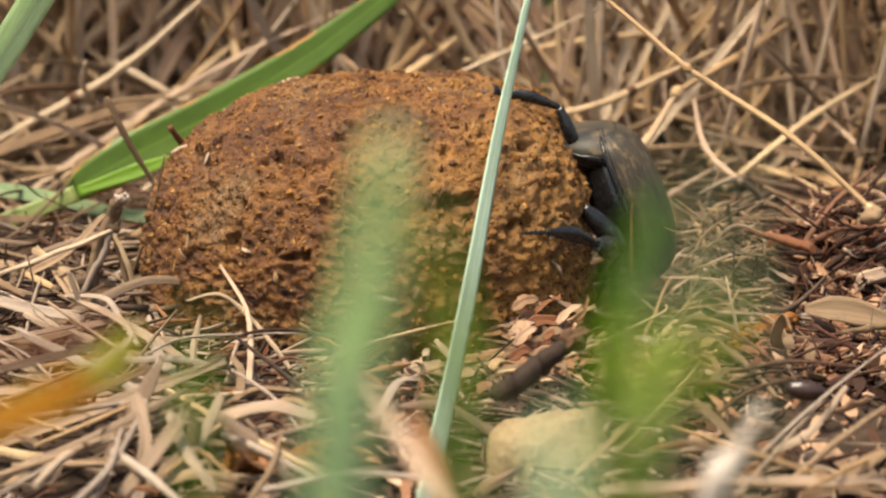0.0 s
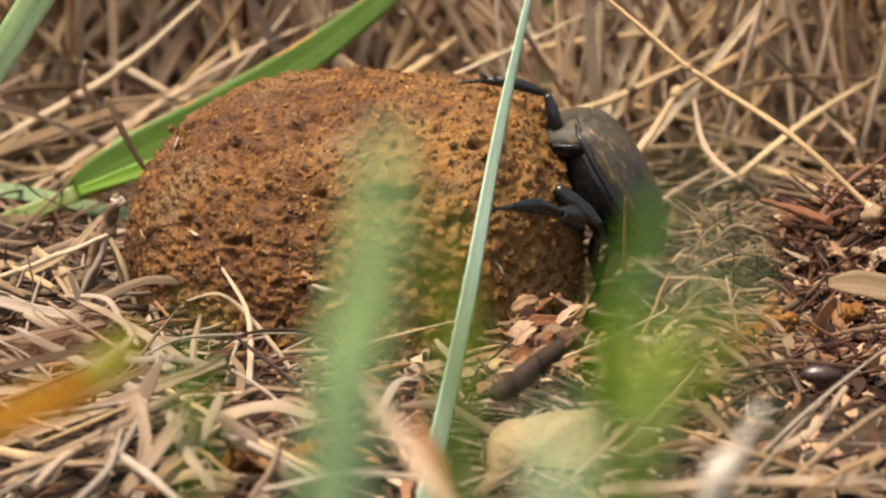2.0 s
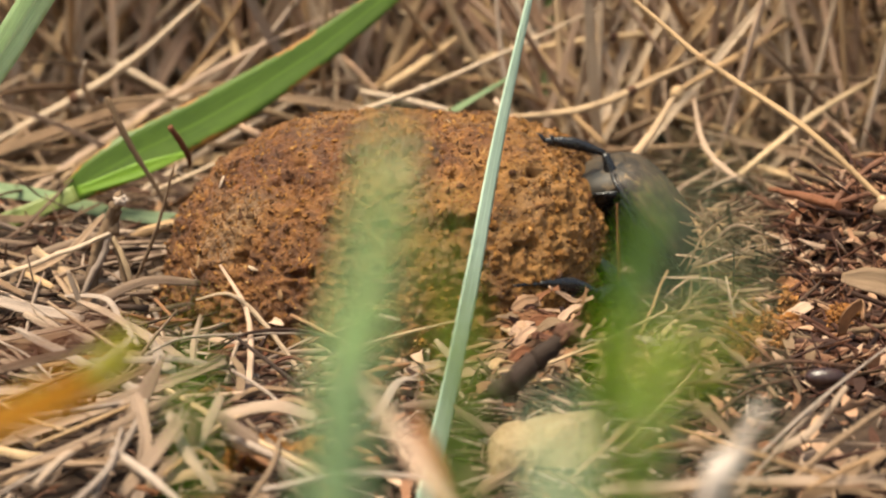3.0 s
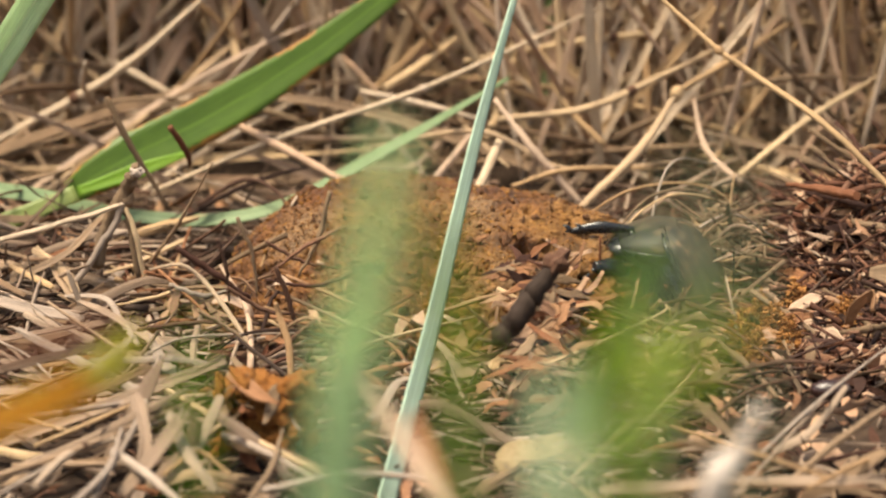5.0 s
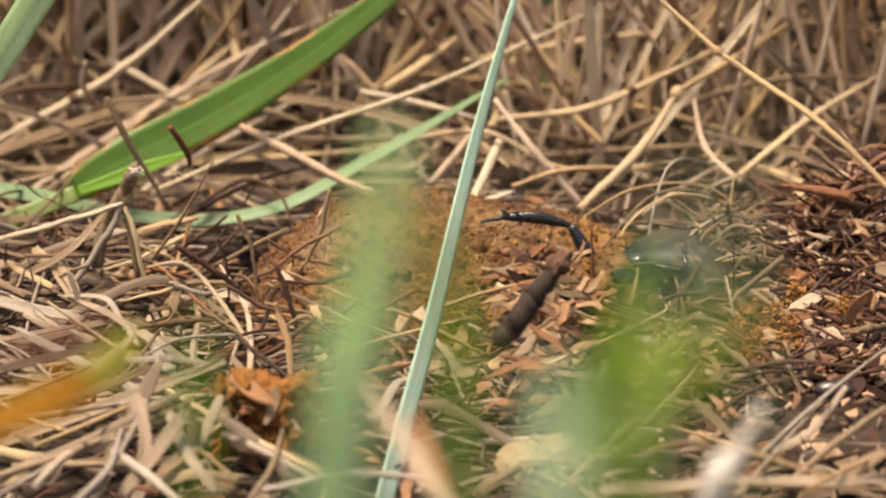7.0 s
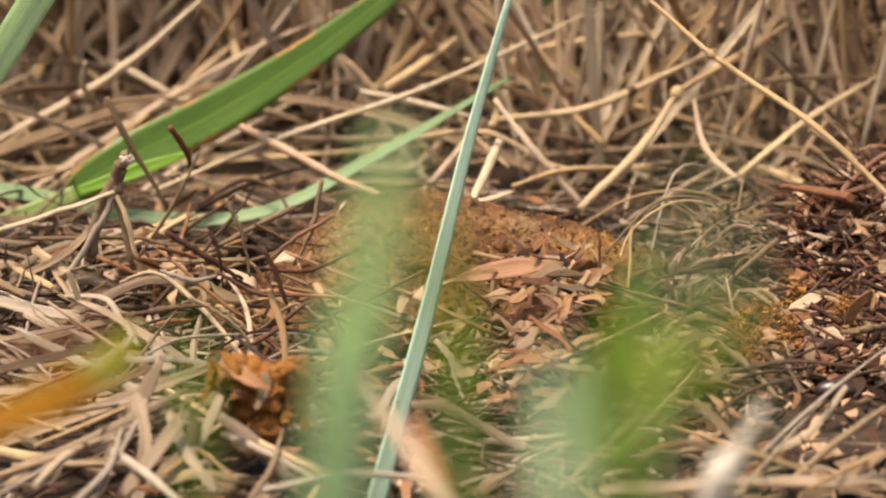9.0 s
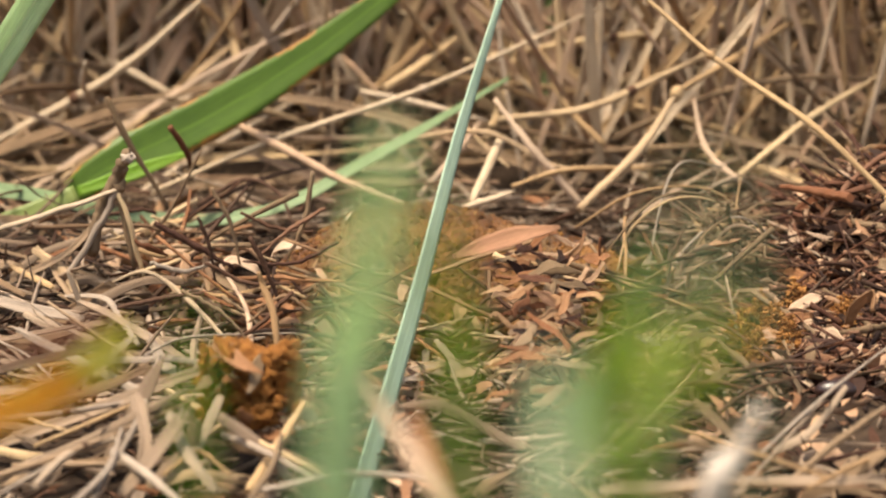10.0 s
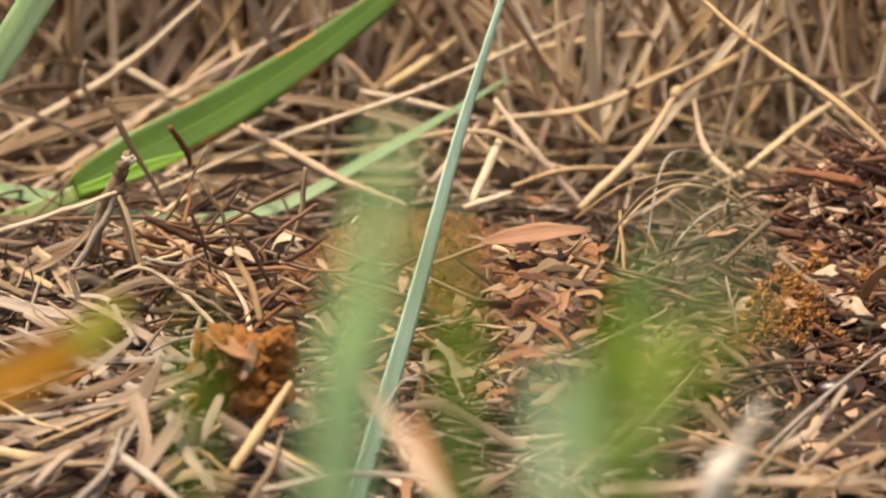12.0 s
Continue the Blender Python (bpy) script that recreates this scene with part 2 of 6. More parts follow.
def loft(rings, caps=True):
    """A bmesh skinned over rings of equal count, with a UV of (round, along)."""
    bm = bmesh.new()
    uv = bm.loops.layers.uv.new("UVMap")
    vs = [[bm.verts.new(Vector(c) * MM) for c in r] for r in rings]
    n = len(rings[0])
    along = [0.0]
    for a, b in zip(rings, rings[1:]):
        along.append(along[-1] + (Vector(b[0]) - Vector(a[0])).length)
    for i in range(len(rings) - 1):
        for j in range(n):
            f = bm.faces.new((vs[i][j], vs[i][(j + 1) % n], vs[i + 1][(j + 1) % n], vs[i + 1][j]))
            f.smooth = True
            for lp, (a, b) in zip(f.loops, ((j, i), (j + 1, i), (j + 1, i + 1), (j, i + 1))):
                lp[uv].uv = (a / n, along[b])
    if caps:
        bm.faces.new(vs[0][::-1])
        bm.faces.new(vs[-1])
    return bm


def tube(points, radii, sides=7, steps=12, rough=0.0, nodes=(), seed=0, ratio=1.0, face=None):
    """A stalk along a curve; radii at even steps; nodes are thickened joints at a share of the length."""
    rnd = random.Random(seed)
    line = spline(points, steps)
    if rough:
        line = [q + Vector((rnd.uniform(-1, 1), rnd.uniform(-1, 1), rnd.uniform(-1, 1))) * rough for q in line]
    rings = []
    for k, (q, (w, s, u)) in enumerate(zip(line, frames_along(line, face))):
        f = k / steps
        g = f * (len(radii) - 1)
        i = min(int(g), len(radii) - 2)
        r = radii[i] + (radii[i + 1] - radii[i]) * (g - i)
        r *= 1 + sum(0.7 * math.exp(-((f - c) * steps / 0.6) ** 2) for c in nodes)
        ring = []
        for j in range(sides):
            a = 2 * math.pi * j / sides
            e = r * (1 + (rnd.uniform(-0.12, 0.12) if rough else 0))
            ring.append(q + s * math.cos(a) * e * ratio + u * math.sin(a) * e)
        rings.append(ring)
    return loft(rings)


def ribbon(points, widths, thick=0.25, fold=0.25, steps=22, face=None, twist=0.0, wave=0.0, across=6):
    """A grass blade or leaf: a solid strip with a folded midrib, widths at even steps along it."""
    line = spline(points, steps)
    rings = []
    for k, (q, (w, s, u)) in enumerate(zip(line, frames_along(line, face))):
        f = k / steps
        g = f * (len(widths) - 1)
        i = min(int(g), len(widths) - 2)
        wd = max(widths[i] + (widths[i + 1] - widths[i]) * (g - i), 0.05)
        a = twist * f
        s2, u2 = s * math.cos(a) + u * math.sin(a), u * math.cos(a) - s * math.sin(a)
        top, bottom = [], []
        for j in range(across + 1):
            x = j / across * 2 - 1
            dip = abs(x) * fold * wd * 0.5 + wave * wd * math.sin(f * 17 + x * 2) * abs(x)
            t = thick * (1 - 0.75 * abs(x))
            c = q + s2 * x * wd * 0.5 + u2 * dip
            top.append(c + u2 * t * 0.5)
            bottom.append(c - u2 * t * 0.5)
        rings.append(top + bottom[::-1])
    bm = loft(rings)
    n = 2 * (across + 1)
    uv = bm.loops.layers.uv.active
    for f in bm.faces:
        for lp in f.loops:
            j = round(lp[uv].uv.x * n) % n
            lp[uv].uv.x = (j if j <= across else n - 1 - j) / across
    return bm


def lump(size, seed, amount=0.18, scale=0.12, detail=4, flat=0.0, box=2.0):
    """A rounded broken piece: a sphere pushed about by noise. size: three half axes."""
    bm = bmesh.new()
    bmesh.ops.create_icosphere(bm, subdivisions=detail, radius=1)
    off = Vector((seed * 7.31, seed * 3.7, seed * 1.9))
    for v in bm.verts:
        q = v.co.copy()
        q *= (abs(q.x) ** box + abs(q.y) ** box + abs(q.z) ** box) ** (-1 / box)
        if flat:
            for k in range(7):
                d = Vector((math.sin(seed + k * 2.4), math.cos(seed * 1.7 + k * 1.9), math.sin(k * 3.1 + seed * 0.6))).normalized()
                over = q.dot(d) - (1 - flat)
                if over > 0:
                    q -= d * over * 0.85
        r = 1 + amount * noise.fractal(q / max(scale, 0.01) * 0.12 + off, 1.0, 2.0, 4)
        v.co = Vector((q.x * size[0], q.y * size[1], q.z * size[2])) * r * MM
    for f in bm.faces:
        f.smooth = True
    return bm


def mesh_of(bm, name, material):
    me = bpy.data.meshes.new(name)
    bm.to_mesh(me)
    bm.free()
    me.materials.append(material)
    return me


def part(name, bm, material, parent, label="", at=None):
    ob = new(name, mesh_of(bm, name, material))
    ob.parent = parent
    if at is not None:
        ob.matrix_basis = at
    return tagged(ob, label=label)


def at(p, rx=0, ry=0, rz=0):
    """A pose from millimetres and degrees."""
    return pose(p[0] * MM, p[1] * MM, p[2] * MM, rx, ry, rz)


def thing(name, bm, material, label, category, group="", kind="", origin=None):
    """One top-level mesh. origin: its own zero point in the place (its mesh is moved so that it stays put)."""
    if origin is not None:
        bmesh.ops.translate(bm, vec=-Vector(origin) * MM, verts=bm.verts)
    ob = new(name, mesh_of(bm, name, material))
    if origin is not None:
        ob.matrix_basis = at(origin)
    return tagged(ob, label=label, category=category, group=group, kind=kind)


def bumpy(x, y):
    return (noise.noise(Vector((x * 0.09, y * 0.09, 3.1))) * 1.3 + noise.noise(Vector((x * 0.3, y * 0.3, 8.2))) * 0.7)


BALL_X, BALL_Y = -4.0, 1.0


def height(x, y):
    """The ground's height: the burrow under the ball, the thrown-up heap beside it, a low rise behind."""
    z = bumpy(x, y) * 0.8
    z += 2.0 * math.exp(-((x - 38) / 13) ** 2 - ((y - 8) / 17) ** 2)
    z += 2.0 * math.exp(-((x + 38) / 14) ** 2 - ((y - 10) / 18) ** 2)
    z -= 1.5 * math.exp(-((y + 26) / 9) ** 2) * math.exp(-((x + 8) / 26) ** 2)
    z -= 5.0 / (1 + math.exp(min((y + 50) / 4, 60)))
    r = math.hypot((x - BALL_X - 4) / 25.5, (y - BALL_Y) / 19.0)
    pit = 1 / (1 + math.exp(min((r - 1.0) * 14, 60)))
    z = z * (1 - pit) - 34 * pit
    hole = math.exp(-((x - 20) / 8) ** 2 - ((y - 2) / 8) ** 2)
    return z - 6 * hole


def mound(x, y):
    """The top of the loose heap of diggings beside the burrow, as it lies once the ball is down."""
    top = height(x, y) - 5 + 12.5 * math.exp(-((x - 41) / 14) ** 2 - ((y - 4) / 17) ** 2)
    return top + 0.7 * noise.noise(Vector((x * 0.35, y * 0.35, 1.3)))


def heap_height(x, y):
    return max(height(x, y), mound(x, y))


# ---- ground ----
def graded(lo, hi, fine, far):
    """Grid lines: fine between lo and hi, widening out to far on both sides."""
    mid = list(np.arange(lo, hi + fine / 2, fine))
    step, out = fine, []
    x = hi
    while x < far:
        step *= 1.35
        x += step
        out.append(x)
    return [lo - (q - hi) for q in out[::-1]] + mid + out


def ground():
    xs, ys = graded(-75, 75, 1.0, 20000), graded(-110, 150, 1.0, 20000)
    verts = []
    for y in ys:
        for x in xs:
            verts.append((x * MM, y * MM, height(x, y) * MM))
    w = len(xs)
    faces = [(j * w + i, j * w + i + 1, (j + 1) * w + i + 1, (j + 1) * w + i) for j in range(len(ys) - 1) for i in range(w - 1)]
    me = bpy.data.meshes.new("ground")
    me.from_pydata(verts, [], faces)
    me.polygons.foreach_set("use_smooth", [True] * len(faces))
    me.materials.append(M["soil"])
    tagged(new("ground", me), "dark humus soil with a burrow pit and heaped edge", "soil", kind="structure")


ground()


def soil_mound():
    """The core of the diggings, which is pushed up and aside as the beetle digs."""
    xs, ys = np.arange(14, 74, 1.0), np.arange(-38, 46, 1.0)
    verts = [(x * MM, y * MM, mound(x, y) * MM) for y in ys for x in xs]
    w = len(xs)
    faces = [(j * w + i, j * w + i + 1, (j + 1) * w + i + 1, (j + 1) * w + i) for j in range(len(ys) - 1) for i in range(w - 1)]
    me = bpy.data.meshes.new("soil_mound")
    me.from_pydata(verts, [], faces)
    me.polygons.foreach_set("use_smooth", [True] * len(faces))
    me.materials.append(M["soil"])
    return tagged(new("soil_mound", me), "mound of dark crumbly soil dug out beside the burrow", "soil mound")


mound_ob = soil_mound()


def scatter(name, count, place, length, radius, tilt, material, label, category, seed, flat=0.5, bend=0.09, taper=0.6, steps=4, sides=5, lens=False, folds=0.4, facing=None, ground=height):
    """Loose bits as one mesh. place(rnd) gives x, y, lift; tilt: the range of slopes in degrees; lens: leaf-shaped bits."""
    rnd = random.Random(seed)
    verts, faces = [], []
    for _ in range(count):
        spot = place(rnd)
        if spot is None:
            continue
        x, y, lift = spot[:3]
        ln = rnd.uniform(*length)
        r = rnd.uniform(*radius)
        az = spot[3] if len(spot) > 3 else rnd.uniform(0, 2 * math.pi)
        el = radians(rnd.uniform(*tilt))
        way = Vector((math.cos(az) * math.cos(el), math.sin(az) * math.cos(el), math.sin(el)))
        side = way.cross(Vector((rnd.uniform(-0.3, 0.3), rnd.uniform(-0.3, 0.3), 1))).normalized()
        if facing is not None:
            side = way.cross(Vector((rnd.gauss(0, 0.35), facing + rnd.gauss(0, 0.35), 1))).normalized()
        up = side.cross(way)
        base = Vector((x, y, ground(x, y) + lift))
        if tilt[1] < 50:
            base -= way * ln / 2
        fold_at, fold_way = rnd.uniform(0.25, 0.8), (side * rnd.gauss(0, 1) + up * rnd.gauss(0, 1)) * ln * (0.35 if rnd.random() < folds else 0.0)
        curve = side * rnd.gauss(0, bend) * ln + up * rnd.gauss(0, bend) * ln
        first = len(verts)
        roll = rnd.uniform(0, 3.14) if facing is None else rnd.gauss(0, 0.25)
        for k in range(steps + 1):
            f = k / steps
            q = base + way * ln * f + curve * (4 * f * (1 - f) * 0.5) + fold_way * max(0.0, f - fold_at)
            rr = r * (max(0.12, math.sin(math.pi * (0.06 + 0.88 * f))) if lens else (1 - taper * f))
            for j in range(sides):
                a = 2 * math.pi * j / sides
                ca, sa = math.cos(a) * rr, math.sin(a) * rr * flat
                c, s = math.cos(roll), math.sin(roll)
                verts.append((q + side * (ca * c - sa * s) + up * (ca * s + sa * c)) * MM)
        for k in range(steps):
            for j in range(sides):
                a, b = first + k * sides + j, first + k * sides + (j + 1) % sides
                faces.append((a, b, b + sides, a + sides))
        faces.append(tuple(range(first + sides - 1, first - 1, -1)))
        faces.append(tuple(range(first + steps * sides, first + (steps + 1) * sides)))
    me = bpy.data.meshes.new(name)
    me.from_pydata(verts, [], faces)
    me.polygons.foreach_set("use_smooth", [facing is None] * len(faces))
    me.materials.append(material)
    return tagged(new(name, me), label, category, kind="stuff")


def outside_pit(x, y, grow=1.0):
    return math.hypot((x - BALL_X - 4) / (26.5 * grow), (y - BALL_Y) / (20.5 * grow)) > 1


def near_floor(rnd):
    x, y = rnd.uniform(-62, 62), rnd.uniform(-85, 34)
    if not outside_pit(x, y) or on_heap(x, y) or (0 < x < 17 and -54 < y < -37):
        return None
    return x, y, rnd.uniform(0.0, 1.3)


def clear_floor(rnd):
    """The same ground, but leaving the stone and the front of the burrow free for shorter bits."""
    spot = near_floor(rnd)
    if spot and -8 < spot[0] < 26 and -64 < spot[1] < -18:
        return None
    return spot


def on_heap(x, y):
    """The stretch beside the burrow where the dug-out leaflets lie."""
    return x > 20 and math.hypot((x - 44) / 25, (y + 14) / 50) < 1


def heap(rnd):
    x, y = rnd.gauss(38, 10), rnd.gauss(-2, 13)
    return (x, y, rnd.uniform(0.0, 1.6)) if outside_pit(x, y, 1.04) and x > 25 and -24 < y < 24 else None


def heap_foot(rnd):
    """The near foot of the heap, which stays where it is."""
    x, y = rnd.gauss(36, 9), rnd.uniform(-54, -20)
    if 26 < x < 44 and -53 < y < -34 and rnd.random() < 0.85:
        return None
    return (x, y, rnd.uniform(0.0, 1.4)) if outside_pit(x, y, 1.04) and x > 22 - 0.1 * y else None


def rim(rnd):
    a = rnd.uniform(0, 6.283)
    g = rnd.uniform(1.0, 1.35)
    return (BALL_X + 4 + 26 * g * math.cos(a), BALL_Y + 20.5 * g * math.sin(a), rnd.uniform(0.0, 1.5))


def thin_side(rnd, x):
    """The growth is thinner towards one side, where the light comes in."""
    return x < -8 and rnd.random() < 0.65


def behind(rnd):
    x = rnd.uniform(-95, 95)
    return None if thin_side(rnd, x) else (x, rnd.uniform(28, 150), rnd.uniform(0, 3))


def far_stand(rnd):
    x = rnd.uniform(-100, 100)
    return None if thin_side(rnd, x) else (x, rnd.uniform(62, 150), rnd.uniform(0, 3))


def near_stand(rnd):
    x, y = rnd.uniform(-58, 58), rnd.uniform(37, 68)
    return (x, y, rnd.uniform(0, 2)) if x > 8 or y > 56 else None


def side_floor(rnd):
    return (rnd.uniform(-60, 0), rnd.uniform(36, 70), rnd.uniform(0, 6))


def side_stand(rnd):
    return (rnd.uniform(-62, -8), rnd.uniform(52, 85), rnd.uniform(0, 2))


def dark_off(rnd):
    return (rnd.uniform(-130, 130), rnd.uniform(85, 190), 0)


def front_floor(rnd):
    """The strip between the burrow and the stone."""
    x, y = rnd.uniform(-8, 27), rnd.uniform(-66, -18)
    return None if (-1 < x < 18 and -54 < y < -38) or not outside_pit(x, y, 1.02) else (x, y, rnd.uniform(0.2, 1.6))


def under_stone(rnd):
    return (rnd.uniform(0, 17), rnd.uniform(-55, -37), rnd.uniform(0.0, 0.9))


def far_off(rnd):
    return (rnd.uniform(-190, 190), rnd.uniform(110, 420), 0)


scatter("straw_litter", 1000, clear_floor, (6, 22), (0.16, 0.42), (-10, 28), M["floor"],
        "chopped dry straw and grass bits lying on the soil", "litter", 11, flat=0.28, bend=0.06, folds=0.4)
scatter("front_litter", 620, front_floor, (2.5, 9), (0.14, 0.38), (-12, 30), M["floor"],
        "short broken stems and leaf bits before the burrow", "litter", 24, flat=0.3, bend=0.05, folds=0.3)
scatter("front_leaflets", 260, front_floor, (2.5, 5.5), (0.35, 0.75), (-20, 35), M["heap_stuff"],
        "small dry leaflets before the burrow", "litter", 25, flat=0.1, lens=True, steps=6, bend=0.1, folds=0.3, facing=-0.7)
scatter("buried_litter", 220, under_stone, (2.5, 8), (0.16, 0.42), (-6, 10), M["floor"],
        "short stems and leaf bits round the sinking stone", "litter", 26, flat=0.3, bend=0.05, folds=0.2)
scatter("fine_litter", 2200, near_floor, (2, 6), (0.16, 0.42), (-25, 35), M["dark_stuff"],
        "short dark rotted twig and stem bits on the soil", "litter", 12)
scatter("leaflet_litter", 600, near_floor, (2.5, 6), (0.3, 0.65), (-25, 30), M["rust_stuff"],
        "small dry reddish leaflets scattered on the soil", "litter", 13, flat=0.15, lens=True, steps=6)
HEAP_STUFF = [
    scatter("heap_leaflets", 1000, heap, (2.4, 6.2), (0.34, 0.8), (-32, 40), M["heap_stuff"],
            "dry pinkish-brown leaflets in the thrown-up heap", "litter", 14, flat=0.10, lens=True, steps=6, bend=0.10, folds=0.3, facing=-0.75, ground=heap_height),
    scatter("heap_crumbs", 1700, heap, (0.5, 2.0), (0.12, 0.4), (-50, 60), M["heap_stuff"],
            "crumbled leaf and bark bits in the thrown-up heap", "litter", 21, flat=0.3, steps=2, bend=0.2, taper=0.3, ground=heap_height),
    scatter("heap_twigs", 1100, heap, (3, 13), (0.1, 0.27), (-28, 40), M["red_twigs"],
            "reddish-brown thin twigs mixed into the thrown-up heap", "litter", 15, bend=0.12, ground=heap_height)]
scatter("foot_leaflets", 340, heap_foot, (2.5, 7.0), (0.4, 0.95), (-30, 40), M["heap_stuff"],
        "dry leaflets at the foot of the heap", "litter", 41, flat=0.10, lens=True, steps=6, bend=0.10, folds=0.3, facing=-0.6)
scatter("foot_crumbs", 800, heap_foot, (0.6, 2.2), (0.14, 0.42), (-50, 60), M["heap_stuff"],
        "crumbled leaf and bark bits at the foot of the heap", "litter", 42, flat=0.3, steps=2, bend=0.2, taper=0.3)
scatter("foot_twigs", 420, heap_foot, (4, 15), (0.12, 0.34), (-20, 30), M["red_twigs"],
        "reddish-brown thin twigs at the foot of the heap", "litter", 43, bend=0.10)
ORANGE = [(25.6, -22), (27.5, -17), (34.7, -19.5), (31, -13), (26.5, -28), (28.5, -21), (29.5, -25)]


def orange_spots(rnd):
    o = ORANGE[rnd.randrange(7)]
    dx, dy = rnd.gauss(0, 0.9), rnd.gauss(0, 1.3)
    x, y = o[0] + dx, o[1] + dy
    return (x, y, 0.5 + 4.0 * math.exp(-(dx / 1.3) ** 2 - (dy / 2) ** 2) * rnd.uniform(0.5, 1)) if outside_pit(x, y, 1.03) else None


DUNG_BITS = scatter("dung_bits", 3200, orange_spots, (0.15, 0.6), (0.05, 0.17), (-60, 60), M["orange_stuff"],
        "orange crumbs of dug-out dung on the heap", "litter", 22, flat=0.7, steps=2, bend=0.2, taper=0.2, ground=heap_height)
scatter("rim_litter", 900, rim, (4, 13), (0.18, 0.42), (-12, 16), M["floor"],
        "dry stems lying round the edge of the burrow", "litter", 16, flat=0.32)
scatter("standing_straw", 420, far_stand, (40, 110), (0.3, 0.75), (25, 86), M["stuff"],
        "dense dry standing grass stalks behind the ball", "dry grass", 17, bend=0.12, steps=8, taper=0.5)
# the dark colour paints the shade low down between the stalks
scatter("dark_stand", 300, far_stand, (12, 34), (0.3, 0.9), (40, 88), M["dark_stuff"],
        "grass stems coloured dark for the shade between the dry stalks", "dry grass", 20, bend=0.12, steps=6)
scatter("fallen_straw", 380, far_stand, (20, 80), (0.25, 0.65), (-4, 28), M["stuff"],
        "tangled fallen dry grass stalks", "dry grass", 18, bend=0.12, steps=6)
# shade of the stand's depth, put into the straw's own colour
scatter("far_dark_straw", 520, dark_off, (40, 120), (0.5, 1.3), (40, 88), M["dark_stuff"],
        "dry grass deep in the stand, coloured dark in place of shade", "dry grass", 23, bend=0.12, steps=6)
scatter("far_straw", 220, far_off, (50, 140), (0.5, 1.4), (45, 88), M["stuff"],
        "far dry grass in a dense stand", "dry grass", 19, bend=0.12, steps=6)


# ---- single stalks and blades ----
def stalk(*points, w=0.8, tone="tan", nodes=(), label="", tip=0.75, rough=0.0, name="dry_straw", category="straw", sides=7, group="dry straws"):
    """One dry stem through the given places; w: its width in millimetres."""
    words = {"tan": "tan dry grass stalk in the tangle", "pale": "pale bleached dry grass stalk in the tangle",
             "grey": "weathered grey dry stalk lying in the litter", "brown": "thin dark brown dry twig in the litter",
             "rust": "reddish-brown dry stem in the litter"}
    seed = int(abs(points[0][0] * 31 + points[0][2] * 17 + points[-1][0] * 7)) + 1
    ob = thing(name, tube(points, (w * 0.36, w * 0.43, w * 0.43, w * 0.42 * tip, w * 0.3 * tip), sides, 6 * len(points), rough or w * 0.03, (), seed), M[tone],
               label or words.get(tone, words["tan"]), category, group, origin=points[0])
    line = spline(points, 100)
    for f in nodes:
        q, ahead = line[round(f * 99)], line[round(f * 99) + 1]
        d = (ahead - q).normalized() * w * 0.55
        joint = tube([q - d - Vector(points[0]), q - Vector(points[0]), q + d - Vector(points[0])], (w * 0.44, w * 0.6, w * 0.42), 9, 6, w * 0.03, (), seed)
        part("joint", joint, M["brown" if seed % 2 else tone], ob, "swollen stalk joint")
    return ob


def grass(*points, widths, tone, label, thick=0.3, fold=0.25, face=None, twist=0.0, name="grass_blade", steps=26, wave=0.0):
    ob = thing(name, ribbon(points, widths, thick, fold, steps, face, twist, wave), M[tone], label, "grass blade", origin=points[0])
    o = Vector(points[0])
    rib = tube([Vector(q) - o for q in points], [max(q * 0.045, 0.04) for q in widths], 6, steps, 0.0, ratio=1.0, face=face)
    part("midrib", rib, M[tone], ob)
    return ob


